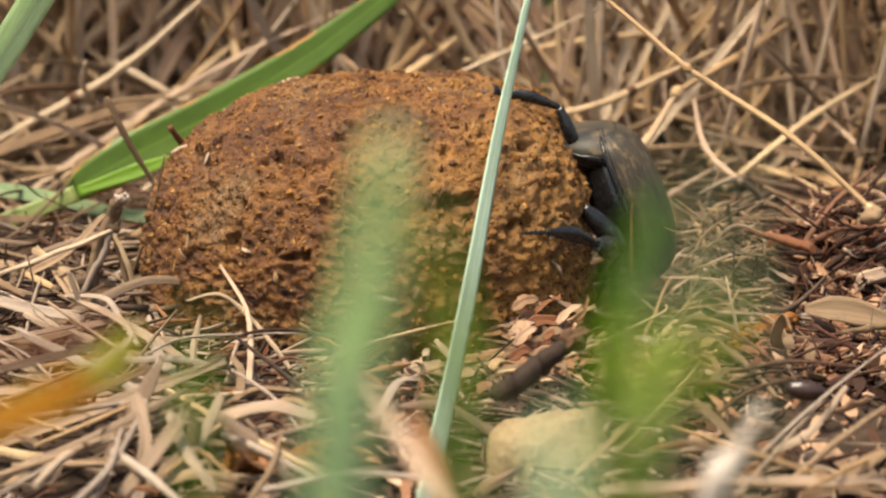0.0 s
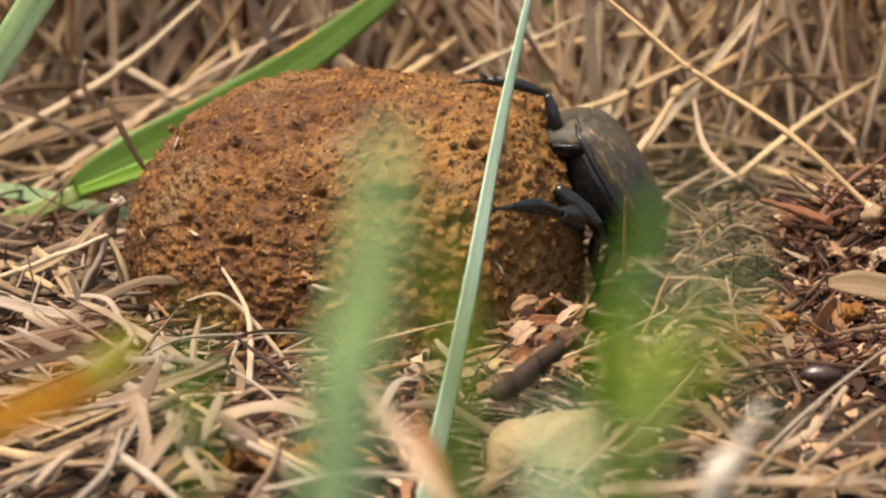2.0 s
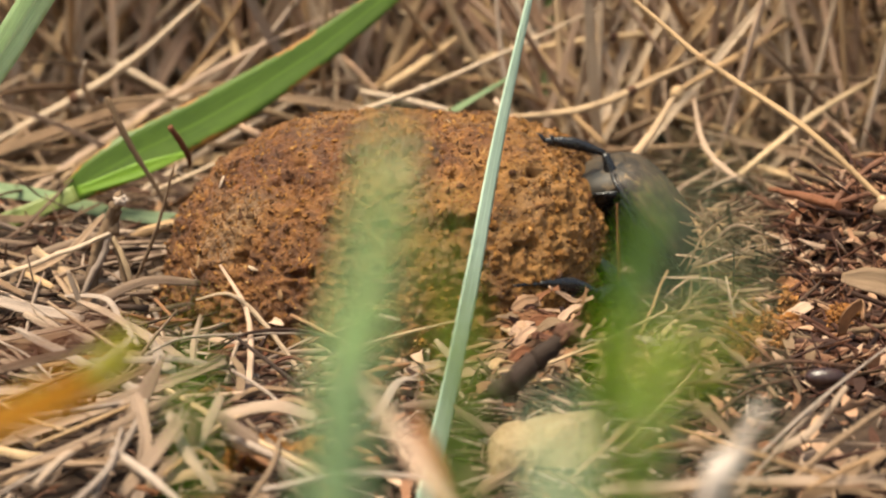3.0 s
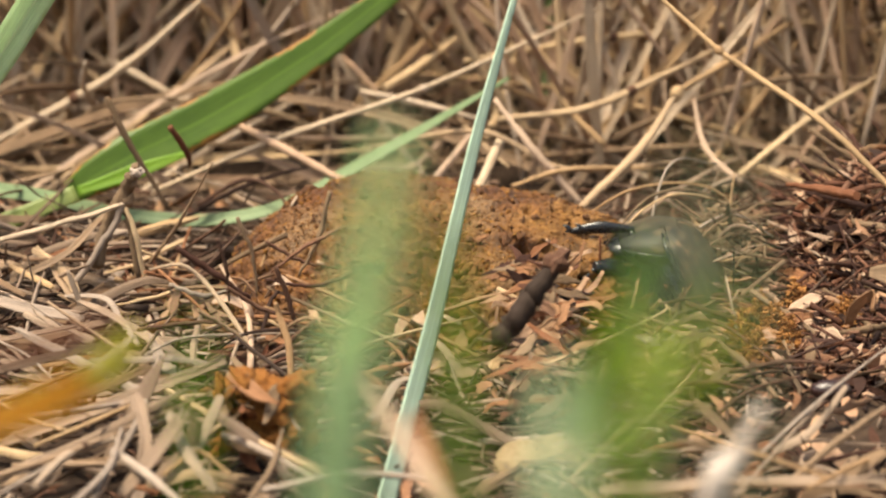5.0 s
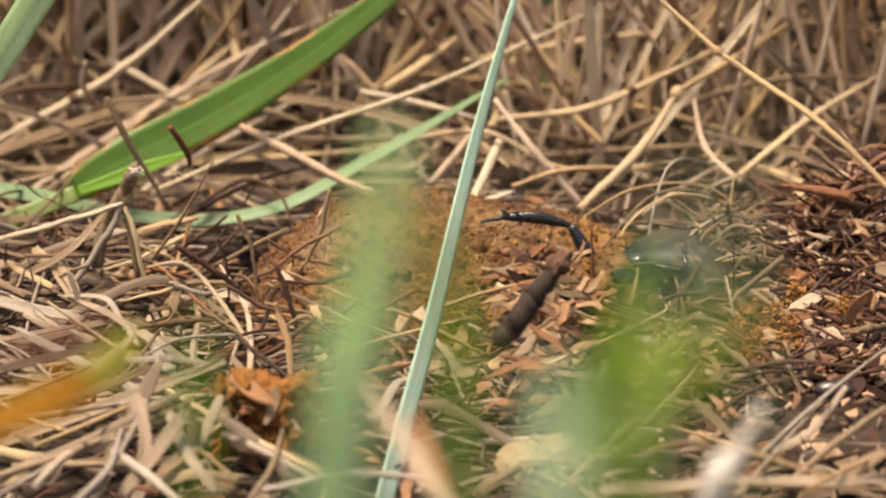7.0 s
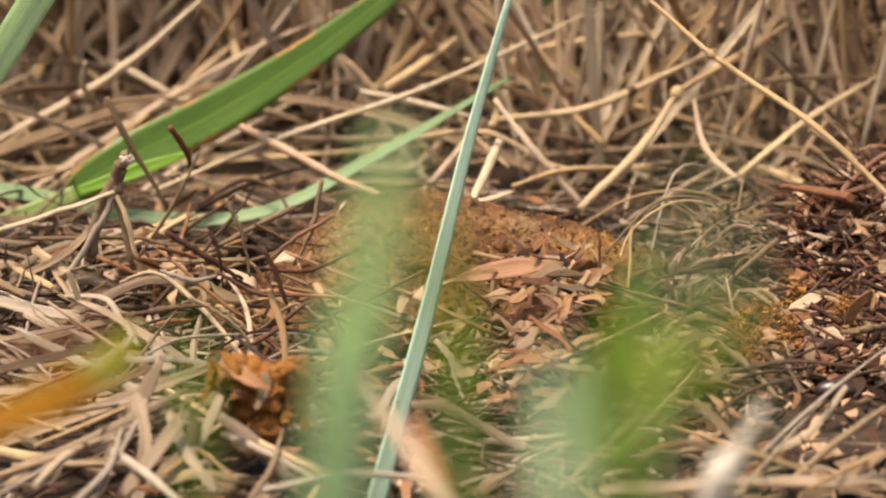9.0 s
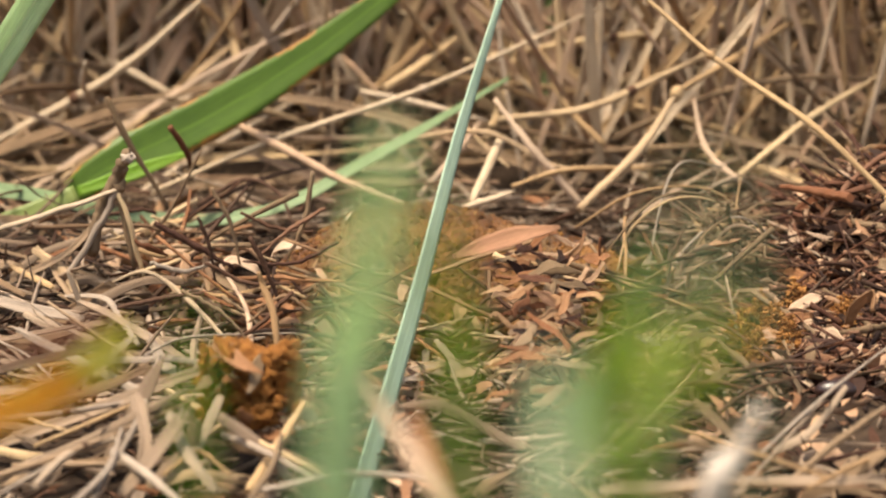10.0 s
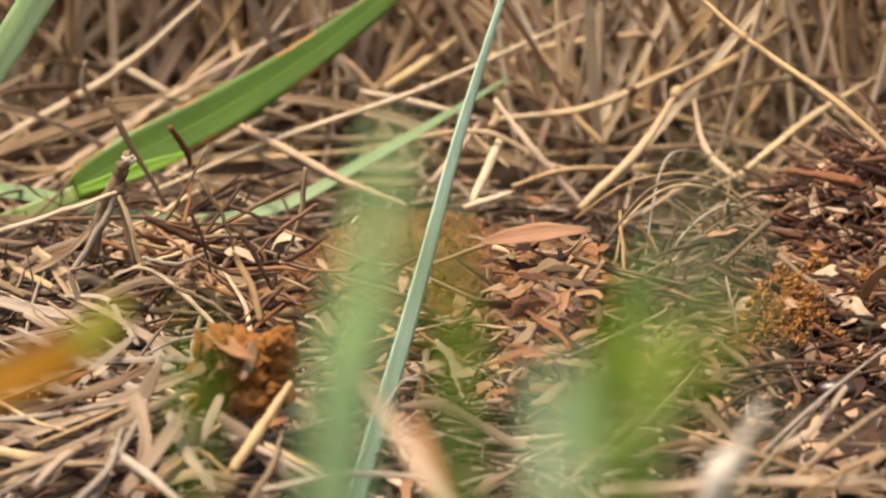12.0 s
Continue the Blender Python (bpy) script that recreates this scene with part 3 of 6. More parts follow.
def loose(count, place, length, width, tilt, seed, tones, group, name, flat_share=0.5, bend=0.08, back=None):
    """Single dry stalks and folded dry leaves, each a thing of its own, scattered over a stretch of ground."""
    rnd = random.Random(seed)
    for k in range(count):
        spot = place(rnd)
        if spot is None:
            continue
        x, y, lift = spot[:3]
        ln, w = rnd.uniform(*length), rnd.uniform(*width)
        az, el = rnd.uniform(0, 2 * math.pi), radians(rnd.uniform(*tilt))
        way = Vector((math.cos(az) * math.cos(el), math.sin(az) * math.cos(el), math.sin(el)))
        if back is not None and y + way.y * ln * (0.5 if tilt[1] < 50 else 1) < back or y - way.y * ln * 0.5 < (back or -999):
            way = Vector((way.x, abs(way.y) * 0.15, way.z)).normalized()
        side = way.cross(Vector((0.1, 0.2, 1))).normalized()
        o = Vector((x, y, height(x, y) + lift))
        if tilt[1] < 50:
            o -= way * ln / 2
        sway = (side * rnd.gauss(0, bend) + side.cross(way) * rnd.gauss(0, bend)) * ln
        pts = [o, o + way * ln * 0.33 + sway * 0.6, o + way * ln * 0.7 + sway * 0.7, o + way * ln + sway * rnd.uniform(-0.6, 0.3)]
        tone = rnd.choice(tones)
        w *= 0.55 if tone == "brown" else 1.0
        if rnd.random() < flat_share and tone != "brown":
            bm = ribbon(pts, (w * 0.9, w * 1.3, w * 1.1, w * 0.3), 0.12, rnd.uniform(0.2, 0.8), 14, (rnd.uniform(-1, 1), -1, rnd.uniform(-0.3, 1)), rnd.uniform(-1.5, 1.5), across=4)
            thing("dry_leaf", bm, M[tone], "narrow dry curled grass leaf in the tangle", "dry leaf", group, origin=pts[0])
        else:
            bm = tube(pts, (w * 0.3, w / 2, w / 2 * rnd.uniform(0.7, 0.95), w * 0.2), 6, 14, w * 0.03, (), k)
            ob = thing(name, bm, M[tone], "thin dry grass stalk in the tangle", "straw", group, origin=pts[0])
            if k % 3 == 0:
                q, d = pts[1] - pts[0], (pts[2] - pts[1]).normalized() * w * 0.6
                part("joint", tube([q - d, q, q + d], (w * 0.48, w * 0.62, w * 0.46), 8, 4), M["bark"], ob)


loose(430, near_stand, (30, 85), (0.4, 1.0), (30, 84), 31, ("tan", "blush", "pale", "pale", "tan", "blush"), "standing dry grass", "standing_stalk", flat_share=0.35, back=24)
loose(190, side_stand, (40, 90), (0.6, 1.6), (40, 85), 34, ("pale", "pale", "blush", "tan"), "standing dry grass", "standing_stalk")
loose(95, side_floor, (20, 60), (0.4, 0.95), (-3, 24), 35, ("tan", "umber", "pale", "blush", "bark", "umber"), "fallen dry grass", "fallen_stalk", flat_share=0.3, back=26)
loose(220, near_stand, (20, 70), (0.35, 0.9), (-4, 40), 32, ("tan", "blush", "pale", "umber", "tan", "bark", "umber"), "fallen dry grass", "fallen_stalk", flat_share=0.35, back=26)
loose(210, clear_floor, (12, 34), (0.34, 0.75), (-8, 30), 33, ("umber", "blush", "ash", "grey", "bark", "brown"), "straw on the ground", "loose_straw", bend=0.05, flat_share=0.12)


def strip(pts, w, tone, seed, label="flattened weathered grass straw lying in the litter"):
    """A flattened hollow straw: a wide creased strip with uneven edges and a split end."""
    rnd = random.Random(seed)
    ws = [w * rnd.uniform(0.55, 0.8)] + [w * rnd.uniform(0.85, 1.12) for _ in range(5)] + [w * rnd.uniform(0.35, 0.7)]
    bm = ribbon(pts, ws, 0.16 + 0.12 * w, rnd.uniform(-0.5, 0.7), 18, (rnd.uniform(-0.4, 0.4), -0.7, rnd.uniform(0.5, 1)), rnd.uniform(-0.6, 0.6), 0.02, 6)
    ob = thing("straw_strip", bm, M[tone], label, "straw", "flattened straws", origin=pts[0])
    if w > 0.9:
        o, line = Vector(pts[0]), spline(pts, 12)
        side = Vector((rnd.uniform(-1, 1), 0, rnd.uniform(0.2, 1))) * w * 0.5
        part("split_end", ribbon([line[9] - o, line[11] + side * 0.6 - o, line[12] + side * 1.6 - o], (w * 0.4, w * 0.3, w * 0.1), 0.12, 0.2, 6, (0, -0.6, 0.8), across=2), M[tone], ob)
    return ob


def strips(count, place, length, width, tilt, seed, tones):
    rnd = random.Random(seed)
    for k in range(count):
        spot = place(rnd)
        if spot is None:
            continue
        x, y, lift = spot[:3]
        ln, w = rnd.uniform(*length), rnd.uniform(*width)
        az, el = rnd.choice((rnd.gauss(0.7, 0.5), rnd.gauss(2.5, 0.5), rnd.uniform(0, 3.14))), radians(rnd.uniform(*tilt))
        way = Vector((math.cos(az) * math.cos(el), math.sin(az) * math.cos(el), math.sin(el)))
        side = way.cross(Vector((0, 0, 1))).normalized()
        o = Vector((x, y, height(x, y) + lift + 0.4)) - way * ln / 2
        kink = rnd.uniform(0.3, 0.75)
        off = side * rnd.gauss(0, 0.07) * ln + Vector((0, 0, rnd.uniform(-0.02, 0.10))) * ln
        strip([o, o + way * ln * kink * 0.5 + off * 0.5, o + way * ln * kink + off, o + way * ln - off * rnd.uniform(0, 0.8)], w, rnd.choice(tones), seed + k)


def straw_bed(rnd):
    """The trampled straw on the ground before and beside the ball."""
    x, y = rnd.uniform(-46, 2), rnd.uniform(-78, 14)
    if -21 < x < -5 and -47 < y < -16 and rnd.random() < 0.8:
        return None
    return (x, y, rnd.uniform(0.0, 2.2)) if outside_pit(x, y, 1.08) else None


def near_bed(rnd):
    return (rnd.uniform(12, 44), rnd.uniform(-80, -48), rnd.uniform(0.0, 1.6))


strips(190, straw_bed, (6, 19), (0.3, 1.05), (-12, 24), 500, ("ash", "ash", "ash", "grey", "tan", "bark", "bark", "ash", "umber"))
# dark and reddish strips, toned to stand for the shadow beneath the ball
strips(40, lambda rnd: (rnd.uniform(-20, -6), rnd.uniform(-44, -23), rnd.uniform(0, 1.5)), (4, 11), (0.2, 0.6), (-10, 25), 1200, ("brown", "red_twig", "bark", "umber", "red_twig"))
strips(34, near_bed, (7, 18), (0.3, 0.8), (-8, 18), 800, ("ash", "umber", "bark", "ash", "bark"))
for k, (pts, w, tone) in enumerate((
        (((-28.1, -50, -4.2), (-25.3, -50, 1.6), (-22.5, -50, 7.2)), 1.5, "ash"), (((-35.8, -47, -0.7), (-29.3, -47, 1.7), (-17.4, -47, 6.4)), 1.08, "ash"),
        (((-36.2, -42, 0.2), (-30.6, -42, 1.9), (-23.7, -42, 4.6)), 1.0, "umber"), (((-35.3, -52, -1.6), (-28.5, -52, 1.3), (-20.4, -52, 5.5)), 0.9, "ash"),
        (((-17.1, -55, 2.6), (-13.1, -55, 1.2), (-9.1, -55, -0.7)), 1.6, "umber"), (((-17.4, -58, 5.1), (-13.9, -58, 2.5), (-11.7, -58, -0.7)), 1.2, "ash"),
        (((-22.6, -60, -0.1), (-20, -60, 2.7), (-19, -60, 5.3)), 1.3, "ash"), (((-10.1, -50, 2.5), (-14.2, -50, 3.5), (-20.5, -50, 1.6)), 1.3, "ash"),
        (((-36.7, -36, 3.4), (-33.9, -36, 2.4), (-31.6, -36, 0.9)), 0.65, "ash"), (((-38.6, -5, 2.2), (-33.5, -5, 4.8), (-30.1, -5, 8.4)), 0.7, "umber"),
        (((-39.8, -3, 1.1), (-36.2, -3, 4.3), (-29.5, -3, 6.6)), 0.8, "ash"), (((-32.8, -14, 5.6), (-31.8, -14, 2.4), (-31.5, -14, -0.6)), 0.5, "ash"),
        (((12, -66, 1.3), (20.2, -66, 1.7), (33.9, -66, 2.2)), 1.1, "ash"), (((18.4, -57, 2.7), (23.8, -57, 1.8), (30.9, -57, -0.5)), 0.7, "umber"),
        (((20, -52, 4.5), (22.3, -52, 2.2), (23.7, -52, 0.8)), 0.8, "umber"), (((26.3, -60, -0.5), (30.2, -60, 3.1), (34.4, -60, 6.3)), 0.6, "umber"),
        (((34.1, -64, 3.9), (30.3, -64, 1.6), (27.7, -64, 0.1)), 0.95, "umber"), (((26.5, -50, -0.3), (29.6, -50, 1.6), (32.2, -50, 5.2)), 0.7, "ash"))):
    strip(pts, w, tone, 900 + k)
for k, (pts, w) in enumerate(((((-24.7, -66.0, 0.9), (-21.9, -64.0, 3.9), (-19.9, -61.0, 6.2)), 1.2), (((-21.4, -58.0, 5.3), (-19.8, -63.0, 3.6), (-17.2, -67.0, 1.6)), 1.0), (((-23.5, -60.0, 0.9), (-23.4, -57.0, 3.2), (-24.4, -52.0, 5.0)), 1.1), (((-17.5, -55.0, 5.8), (-19.1, -60.0, 3.1), (-21.5, -64.0, 1.6)), 0.9))):
    strip(pts, w, "ash", 960 + k, "pale flattened straw lying in the near litter")

def far_side(rnd):
    return (rnd.uniform(-80, -24), rnd.uniform(80, 130), rnd.uniform(0, 2))


loose(130, far_side, (50, 110), (1.2, 2.6), (50, 88), 36, ("pale", "tan", "pale", "blush"), "standing dry grass", "standing_stalk", flat_share=0.5)

# stalks behind the ball
stalk((-45.9, 45, 3), (-32.4, 40, 11.7), (-22.1, 36, 21), w=1.05, tone="pale", nodes=(0.35,))
stalk((-46.8, 60, 2), (-39.3, 62, 5.7), (-33.4, 66, 8.5), w=1.3, tone="tan")
stalk((-29.6, 70, -0.5), (-29.4, 72, 6.3), (-28.8, 76, 13.4), w=1.7, tone="pale")
stalk((-32.7, 48, 11.2), (-24.9, 44, 7.7), w=0.8, tone="pale")
stalk((-27.7, 24, 3.6), (-16.3, 24, 8.6), (-3.5, 28, 12.2), (5.2, 32, 15.2), (15.2, 38, 18.7), w=0.68, tone="pale", nodes=(0.55,))
stalk((-19.6, 26, 9.8), (-14.1, 22, 7.8), (-9.8, 20, 5.9), (-3.4, 16, 4.2), w=0.95, tone="blush")
stalk((13.2, 22, 2.7), (8.3, 22, 8.5), (4.9, 24, 12.7), w=0.95, tone="blush")
stalk((5.2, 32, 8.9), (14, 32, 10.1), (22.3, 36, 12.9), (30, 44, 14.9), w=0.85, tone="tan", nodes=(0.5,))
stalk((2, 44, 12.2), (14.9, 44, 14.4), (23.3, 46, 14.8), (34.7, 48, 15.3), (46.4, 52, 13.3), w=0.85, tone="tan", nodes=(0.3, 0.72))
stalk((12.8, 18, 3.3), (18.5, 22, 8.1), (22.6, 28, 12.7), w=1.15, tone="tan", nodes=(0.98,))
stalk((22.8, 29, 12.5), (30.1, 38, 14.8), (39.3, 50, 17.8), w=0.85, tone="tan")
stalk((20.2, 48, 5.2), (20.5, 50, 10.3), (20.4, 56, 17.2), w=1.1, tone="pale")
stalk((28.1, 20, 5.4), (25, 24, 7.9), (24.1, 30, 11.4), w=0.75, tone="blush")
stalk((15.7, 34, 5.9), (11.9, 36, 9.6), (9.5, 40, 14.4), w=0.8, tone="tan")
stalk((-6.8, 30, 6.6), (3.6, 26, 9.1), (11.6, 24, 5.9), (21.8, 24, 6.5), w=0.62, tone="tan")
stalk((27, 28, 3), (36, 34, 8.9), (45.7, 44, 12.1), w=0.8, tone="tan")
stalk((33.5, 46, 9.4), (45.6, 42, 6), w=0.75, tone="pale")
stalk((12.3, 52, 4.9), (12.5, 55, 11), (11.6, 60, 16.5), w=0.9, tone="tan")
stalk((16.6, 62, 4.8), (17.7, 66, 9.4), (18.9, 70, 14.6), w=1.3, tone="brown")
stalk((26, 36, 3.3), (31.6, 42, 9.2), (36.2, 52, 13.4), w=0.85, tone="tan")
stalk((38.7, 56, 4.1), (39.9, 62, 11.4), (40.7, 66, 15.3), w=1.0, tone="tan")
stalk((30, 60, 5.3), (37.2, 64, 8.9), (48.2, 70, 12.8), w=0.9, tone="tan")
stalk((-5.8, 42, 9.8), (-1.3, 46, 12), (1.8, 50, 13.7), w=1.2, tone="tan")
stalk((-7.9, 34, 11.3), (-1.3, 32, 10.3), (4.2, 32, 8.8), w=0.8, tone="pale")
stalk((-21, 44, 6.4), (-20.6, 50, 10.3), (-22.3, 56, 17.2), w=1.2, tone="tan")
stalk((-15.6, 60, 4.7), (-14.3, 66, 8.8), (-15.6, 70, 14.6), w=1.1, tone="brown")
stalk((-9.6, 62, 4.8), (-6.7, 66, 8.2), (-2.6, 74, 13.8), w=0.95, tone="tan")
stalk((4.2, 40, 5), (6.8, 48, 10.1), (7.5, 56, 17.2), w=0.9, tone="tan")
stalk((2.7, 20, 3.5), (5.2, 26, 7.5), (5.9, 28, 8), w=1.1, tone="pale")
stalk((1.9, 15, 4.2), (6.4, 15, 5.7), w=0.85, tone="pale")
stalk((6.5, 20, 5.1), (12.1, 22, 6.3), (21.3, 24, 5.9), w=0.6, tone="tan")
stalk((-35.6, 50, -1.9), (-39.2, 60, 3.5), (-41, 70, 9.8), w=1.3, tone="tan")
stalk((-43.2, 52, -1.8), (-41.6, 62, 4.2), (-36.1, 76, 11), w=1.1, tone="tan")
stalk((40, 34, 1.8), (42.4, 44, 7), (42.6, 54, 13), w=0.8, tone="tan")
stalk((33.9, 34, 3.5), (40.1, 44, 8.7), (45.9, 52, 11.6), w=0.7, tone="blush")
stalk((-2.4, 24, 3.1), (0.9, 28, 6), (3.6, 34, 8.3), w=0.9, tone="blush")
stalk((-25.5, 14, 2.7), (-18.9, 20, 5.1), (-12.1, 26, 5.9), w=0.6, tone="brown")
stalk((-23, 16, 4.2), (-18.8, 18, 6.2), (-15.5, 16, 5.5), (-13.8, 12, 3.2), w=0.5, tone="brown")
grass((10.7, 60, 5), (11.1, 64, 9.2), (11.4, 70, 14.6), widths=(1.2, 1.4, 1.2), tone="deep", label="green grass stem among dry stalks")
grass((-17.3, 70, 7.9), (-18.1, 74, 10.8), (-18.8, 78, 13.6), widths=(1.4, 1.6, 1.3), tone="deep", label="green grass stem among dry stalks")

# green leaves behind the ball
grass((-35.3, 17, 4.8), (-33, 17, 6.5), (-28.8, 18, 8.7), (-20.5, 22, 12.3), (-12.1, 27, 16.8), (-4.6, 32, 21.7),
      widths=(1.7, 3.3, 4.4, 4.2, 3.2, 2.2), tone="green", fold=0.14, thick=0.35, face=(0.1, -1, 0.3),
      label="broad green grass leaf with orange-brown worn margin", name="broad_leaf")
grass((-44.6, 15, 1.8), (-39.8, 15, 3.3), (-34.3, 16, 5.4), widths=(1.5, 1.7, 1.5), tone="sheath", fold=0.4, thick=0.9, label="pale green leaf sheath lying in the straw", name="leaf_sheath")
grass((-43.2, 18, 5.3), (-37.4, 18, 4.4), (-31.1, 18, 2.9), (-22.5, 17, 2.4), (-15.1, 18, 3.6), (-8.8, 21, 6.3), (-2.4, 24, 9.4), (6.3, 30, 13.4),
      widths=(1.8, 1.7, 1.6, 1.5, 1.4, 1.35, 1.1, 0.4), tone="olive", fold=0.3, face=(0.1, -0.6, 0.8),
      label="long pale green grass leaf arching over the litter")
grass((-34.1, 15.5, 5.7), (-28.7, 15.8, 7.5), (-23.7, 16.0, 9.3), widths=(0.9, 1.5, 0.5), tone="fresh", fold=0.3, face=(0.1, -1, 0.3), label="short bright green leaf under the broad leaf")
grass((-42.5, -2, 17.5), (-38.3, -8, 24.1), (-34, -14, 31.1), widths=(2.6, 2.9, 2.8), tone="mint", label="broad pale green grass leaf at the side", face=(0, -1, 0.2))
grass((28.7, -40, -3.2), (32.5, -38, -3.1), (38.4, -36, -3.9), widths=(0.8, 3.6, 3.2), tone="deep", label="small dark green leaf low in the litter", face=(0, -0.8, 0.8))

# litter in front and beside
stalk((-41.9, 8, -0.6), (-36.1, 8, 2.1), (-31.2, 9, 3.5), w=0.41, tone="ash")
stalk((-41.2, 0, -3.9), (-37.2, 2, -0.7), (-34.7, 4, 1.5), w=0.37, tone="grey")
stalk((-34.7, 4, 1.5), (-33.4, 2, -0.7), (-32.5, 0, -3.1), w=0.26, tone="umber")
stalk((-37.7, -35.5, 2.5), (-31.3, -41.6, 3), w=0.37, tone="ash")
stalk((-38.5, -26.7, 3), (-34.5, -34.7, 3.5), (-31, -41.5, 2.5), w=0.26, tone="grey")
stalk((-34.9, -65, 2), (-27.9, -60.2, 3.2), (-18.1, -42.9, 3), w=0.55, tone="umber", nodes=(0.5,))
stalk((-34.4, -70.5, 2), (-28.3, -59.7, 2.6), (-22, -48.1, 2), w=0.52, tone="grey")
stalk((-23.3, -38.7, 4.5), (-24, -54.3, 3.8), (-26.5, -72.8, 2.5), w=0.63, tone="grey", nodes=(0.1,))
stalk((-24.2, -38.4, 2.5), (-17.2, -53.2, 3), (-9.3, -65.5, 2.5), w=0.67, tone="tan")
stalk((-17.3, -55, 2.6), (-13.8, -60.4, 2.8), (-9.7, -66, 2.2), w=0.67, tone="grey")
stalk((-24.9, -33.6, 3.2), (-22.1, -28.9, 3.4), (-17, -25.9, 3), (-10.8, -23.7, 2.5), w=0.33, tone="grey")
stalk((-35.8, -50.6, 2.5), (-31.3, -50.8, 3), (-23.9, -45.8, 3), w=0.67, tone="grey", nodes=(0.6,))
stalk((-32, -57.8, 2.5), (-26.7, -51.5, 3.2), (-22.7, -44, 3.2), w=0.44, tone="tan")
stalk((-20, -59.4, 2.5), (-16.4, -50.9, 2.8), (-10.3, -44.8, 2), w=0.52, tone="tan")
stalk((-25.6, -61.1, 3), (-22.6, -67.1, 3), (-19.2, -74.3, 2.5), w=0.89, tone="grey")
stalk((-31.1, -68.4, 2.5), (-28.7, -61.1, 3), (-24.6, -56.4, 3), w=0.74, tone="ash")
stalk((-28, -75.9, 3), (-25.6, -67, 3.4), (-25.2, -56.8, 3.6), w=0.67, tone="grey")
stalk((-21.3, -67.1, 3), (-19, -61.1, 3), (-16.2, -66.5, 2.8), w=0.52, tone="tan")
stalk((-37, -42.8, 2.4), (-32.6, -51.7, 2.8), (-29.2, -53.9, 2.5), w=0.37, tone="tan")
stalk((-17.4, -37.3, 3), (-13.9, -45, 3), (-11.4, -53.1, 2.5), w=0.37, tone="grey")
stalk((-15, -74.3, 2.5), (-13.2, -65.6, 3), (-12.6, -56.2, 3.4), w=0.59, tone="bark")
stalk((-13.9, -69.9, 2.5), (-7.1, -67.1, 3), (0.7, -67, 2.5), w=0.74, tone="grey")
stalk((14.8, -69.7, 2), (23, -68.4, 2.5), (35, -69.6, 2.5), w=0.55, tone="umber")
stalk((18.2, -52.3, 2.5), (22.7, -59.5, 3), (30, -67, 2.5), w=0.37, tone="tan")
stalk((24.8, -61.1, 3), (30.5, -50.3, 4.5), (37.4, -38.5, 6), w=0.37, tone="grey")
stalk((27.7, -69.2, 2.5), (31, -65.6, 3), (35.8, -61.2, 3.5), w=0.44, tone="tan")
stalk((4.5, -38.1, 3), (9.2, -36.4, 3.5), (18.1, -23.7, 4), (19.2, -21.8, 4.5), w=0.37, tone="tan")
stalk((13.5, -59.4, 2.5), (19.1, -44, 3.2), (21.3, -36.4, 3.5), w=0.37, tone="tan")
stalk((-10.5, -34.6, 3), (-4.9, -31.1, 4), (2.7, -23.7, 4), w=0.37, tone="tan")
stalk((-8.8, -27.4, 3), (-12.6, -26.5, 3.5), (-16.5, -26.3, 3.2), (-19.1, -31.1, 3), w=0.41, tone="brown")
stalk((21.4, -51.6, 3), (25, -45.1, 3.5), (29.3, -42.6, 4), w=0.41, tone="brown")
stalk((23.3, -41.7, 4), (28.4, -41.9, 5), (34.2, -43.6, 5), w=0.44, tone="brown")
stalk((21.9, -73, 3), (27.2, -58.1, 3.5), (31.4, -46.8, 4), w=0.30, tone="ash")
stalk((-30.8, 9, 16.1), (-29, 9, 12.2), (-25.2, 10, 5.2), w=0.72, tone="bark", label="dark brown pointed dry twig", name="dry_twig", category="twig")
stalk((-25.1, 10, 13.1), (-23.7, 11, 10.6), (-23.4, 12, 9), w=0.75, tone="rust", label="short rusty withered leaf tip", name="dry_twig", category="twig")

# growth close to the lens
grass((-9.59, -231.3, -6), (-3.76, -251.9, 57.75), (-2.63, -259.5, 66.4), (-1.6, -267, 74.2), widths=(1.6, 2.21, 1.93, 0.85), tone="mint", label="pale green upright grass blade near the lens")
grass((2.99, -238.1, -6), (0.7, -254.8, 58.7), (0.62, -260.1, 65.03), (-0.26, -267.1, 71.72), widths=(0.97, 1.23, 1.23, 0.53), tone="lime", label="yellow-green upright grass blade near the lens")
grass((5.24, -242.5, -6), (5.46, -267.1, 62.39), (7.04, -274.2, 67.91), (7.87, -281.2, 72.3), widths=(0.4, 0.7, 1.4, 0.7), tone="chartreuse", label="bent yellow-green grass blade near the lens")
lean_blade = grass((13.2, -202.9, -6), (8.62, -221.4, 48.4), (6.25, -230.2, 54.91), (6.16, -237.2, 60.11), (7.39, -246, 66.88), widths=(0.3, 0.35, 0.9, 1.5, 0.8), tone="fresh", label="dark green leaning grass blade near the lens")
grass((-12.72, -233.7, -6), (-8.54, -253.1, 57.82), (-8.54, -260.1, 63.1), (-7.66, -267.1, 68.47), widths=(0.5, 0.7, 0.7, 0.35), tone="fresh", label="green grass blade low near the lens")
grass((10.47, -229.3, -6), (7.13, -249.5, 57.03), (7.13, -254.8, 60.55), (7.48, -260.1, 64.07), widths=(0.62, 0.79, 0.79, 0.35), tone="lime", label="short green grass blade near the lens")
stalk((0.69, -169, 30.85), (-1.93, -165, 34.13), (-5.28, -161, 38.44), w=1.06, tone="blush", label="pinkish dry stalk leaning near the lens")
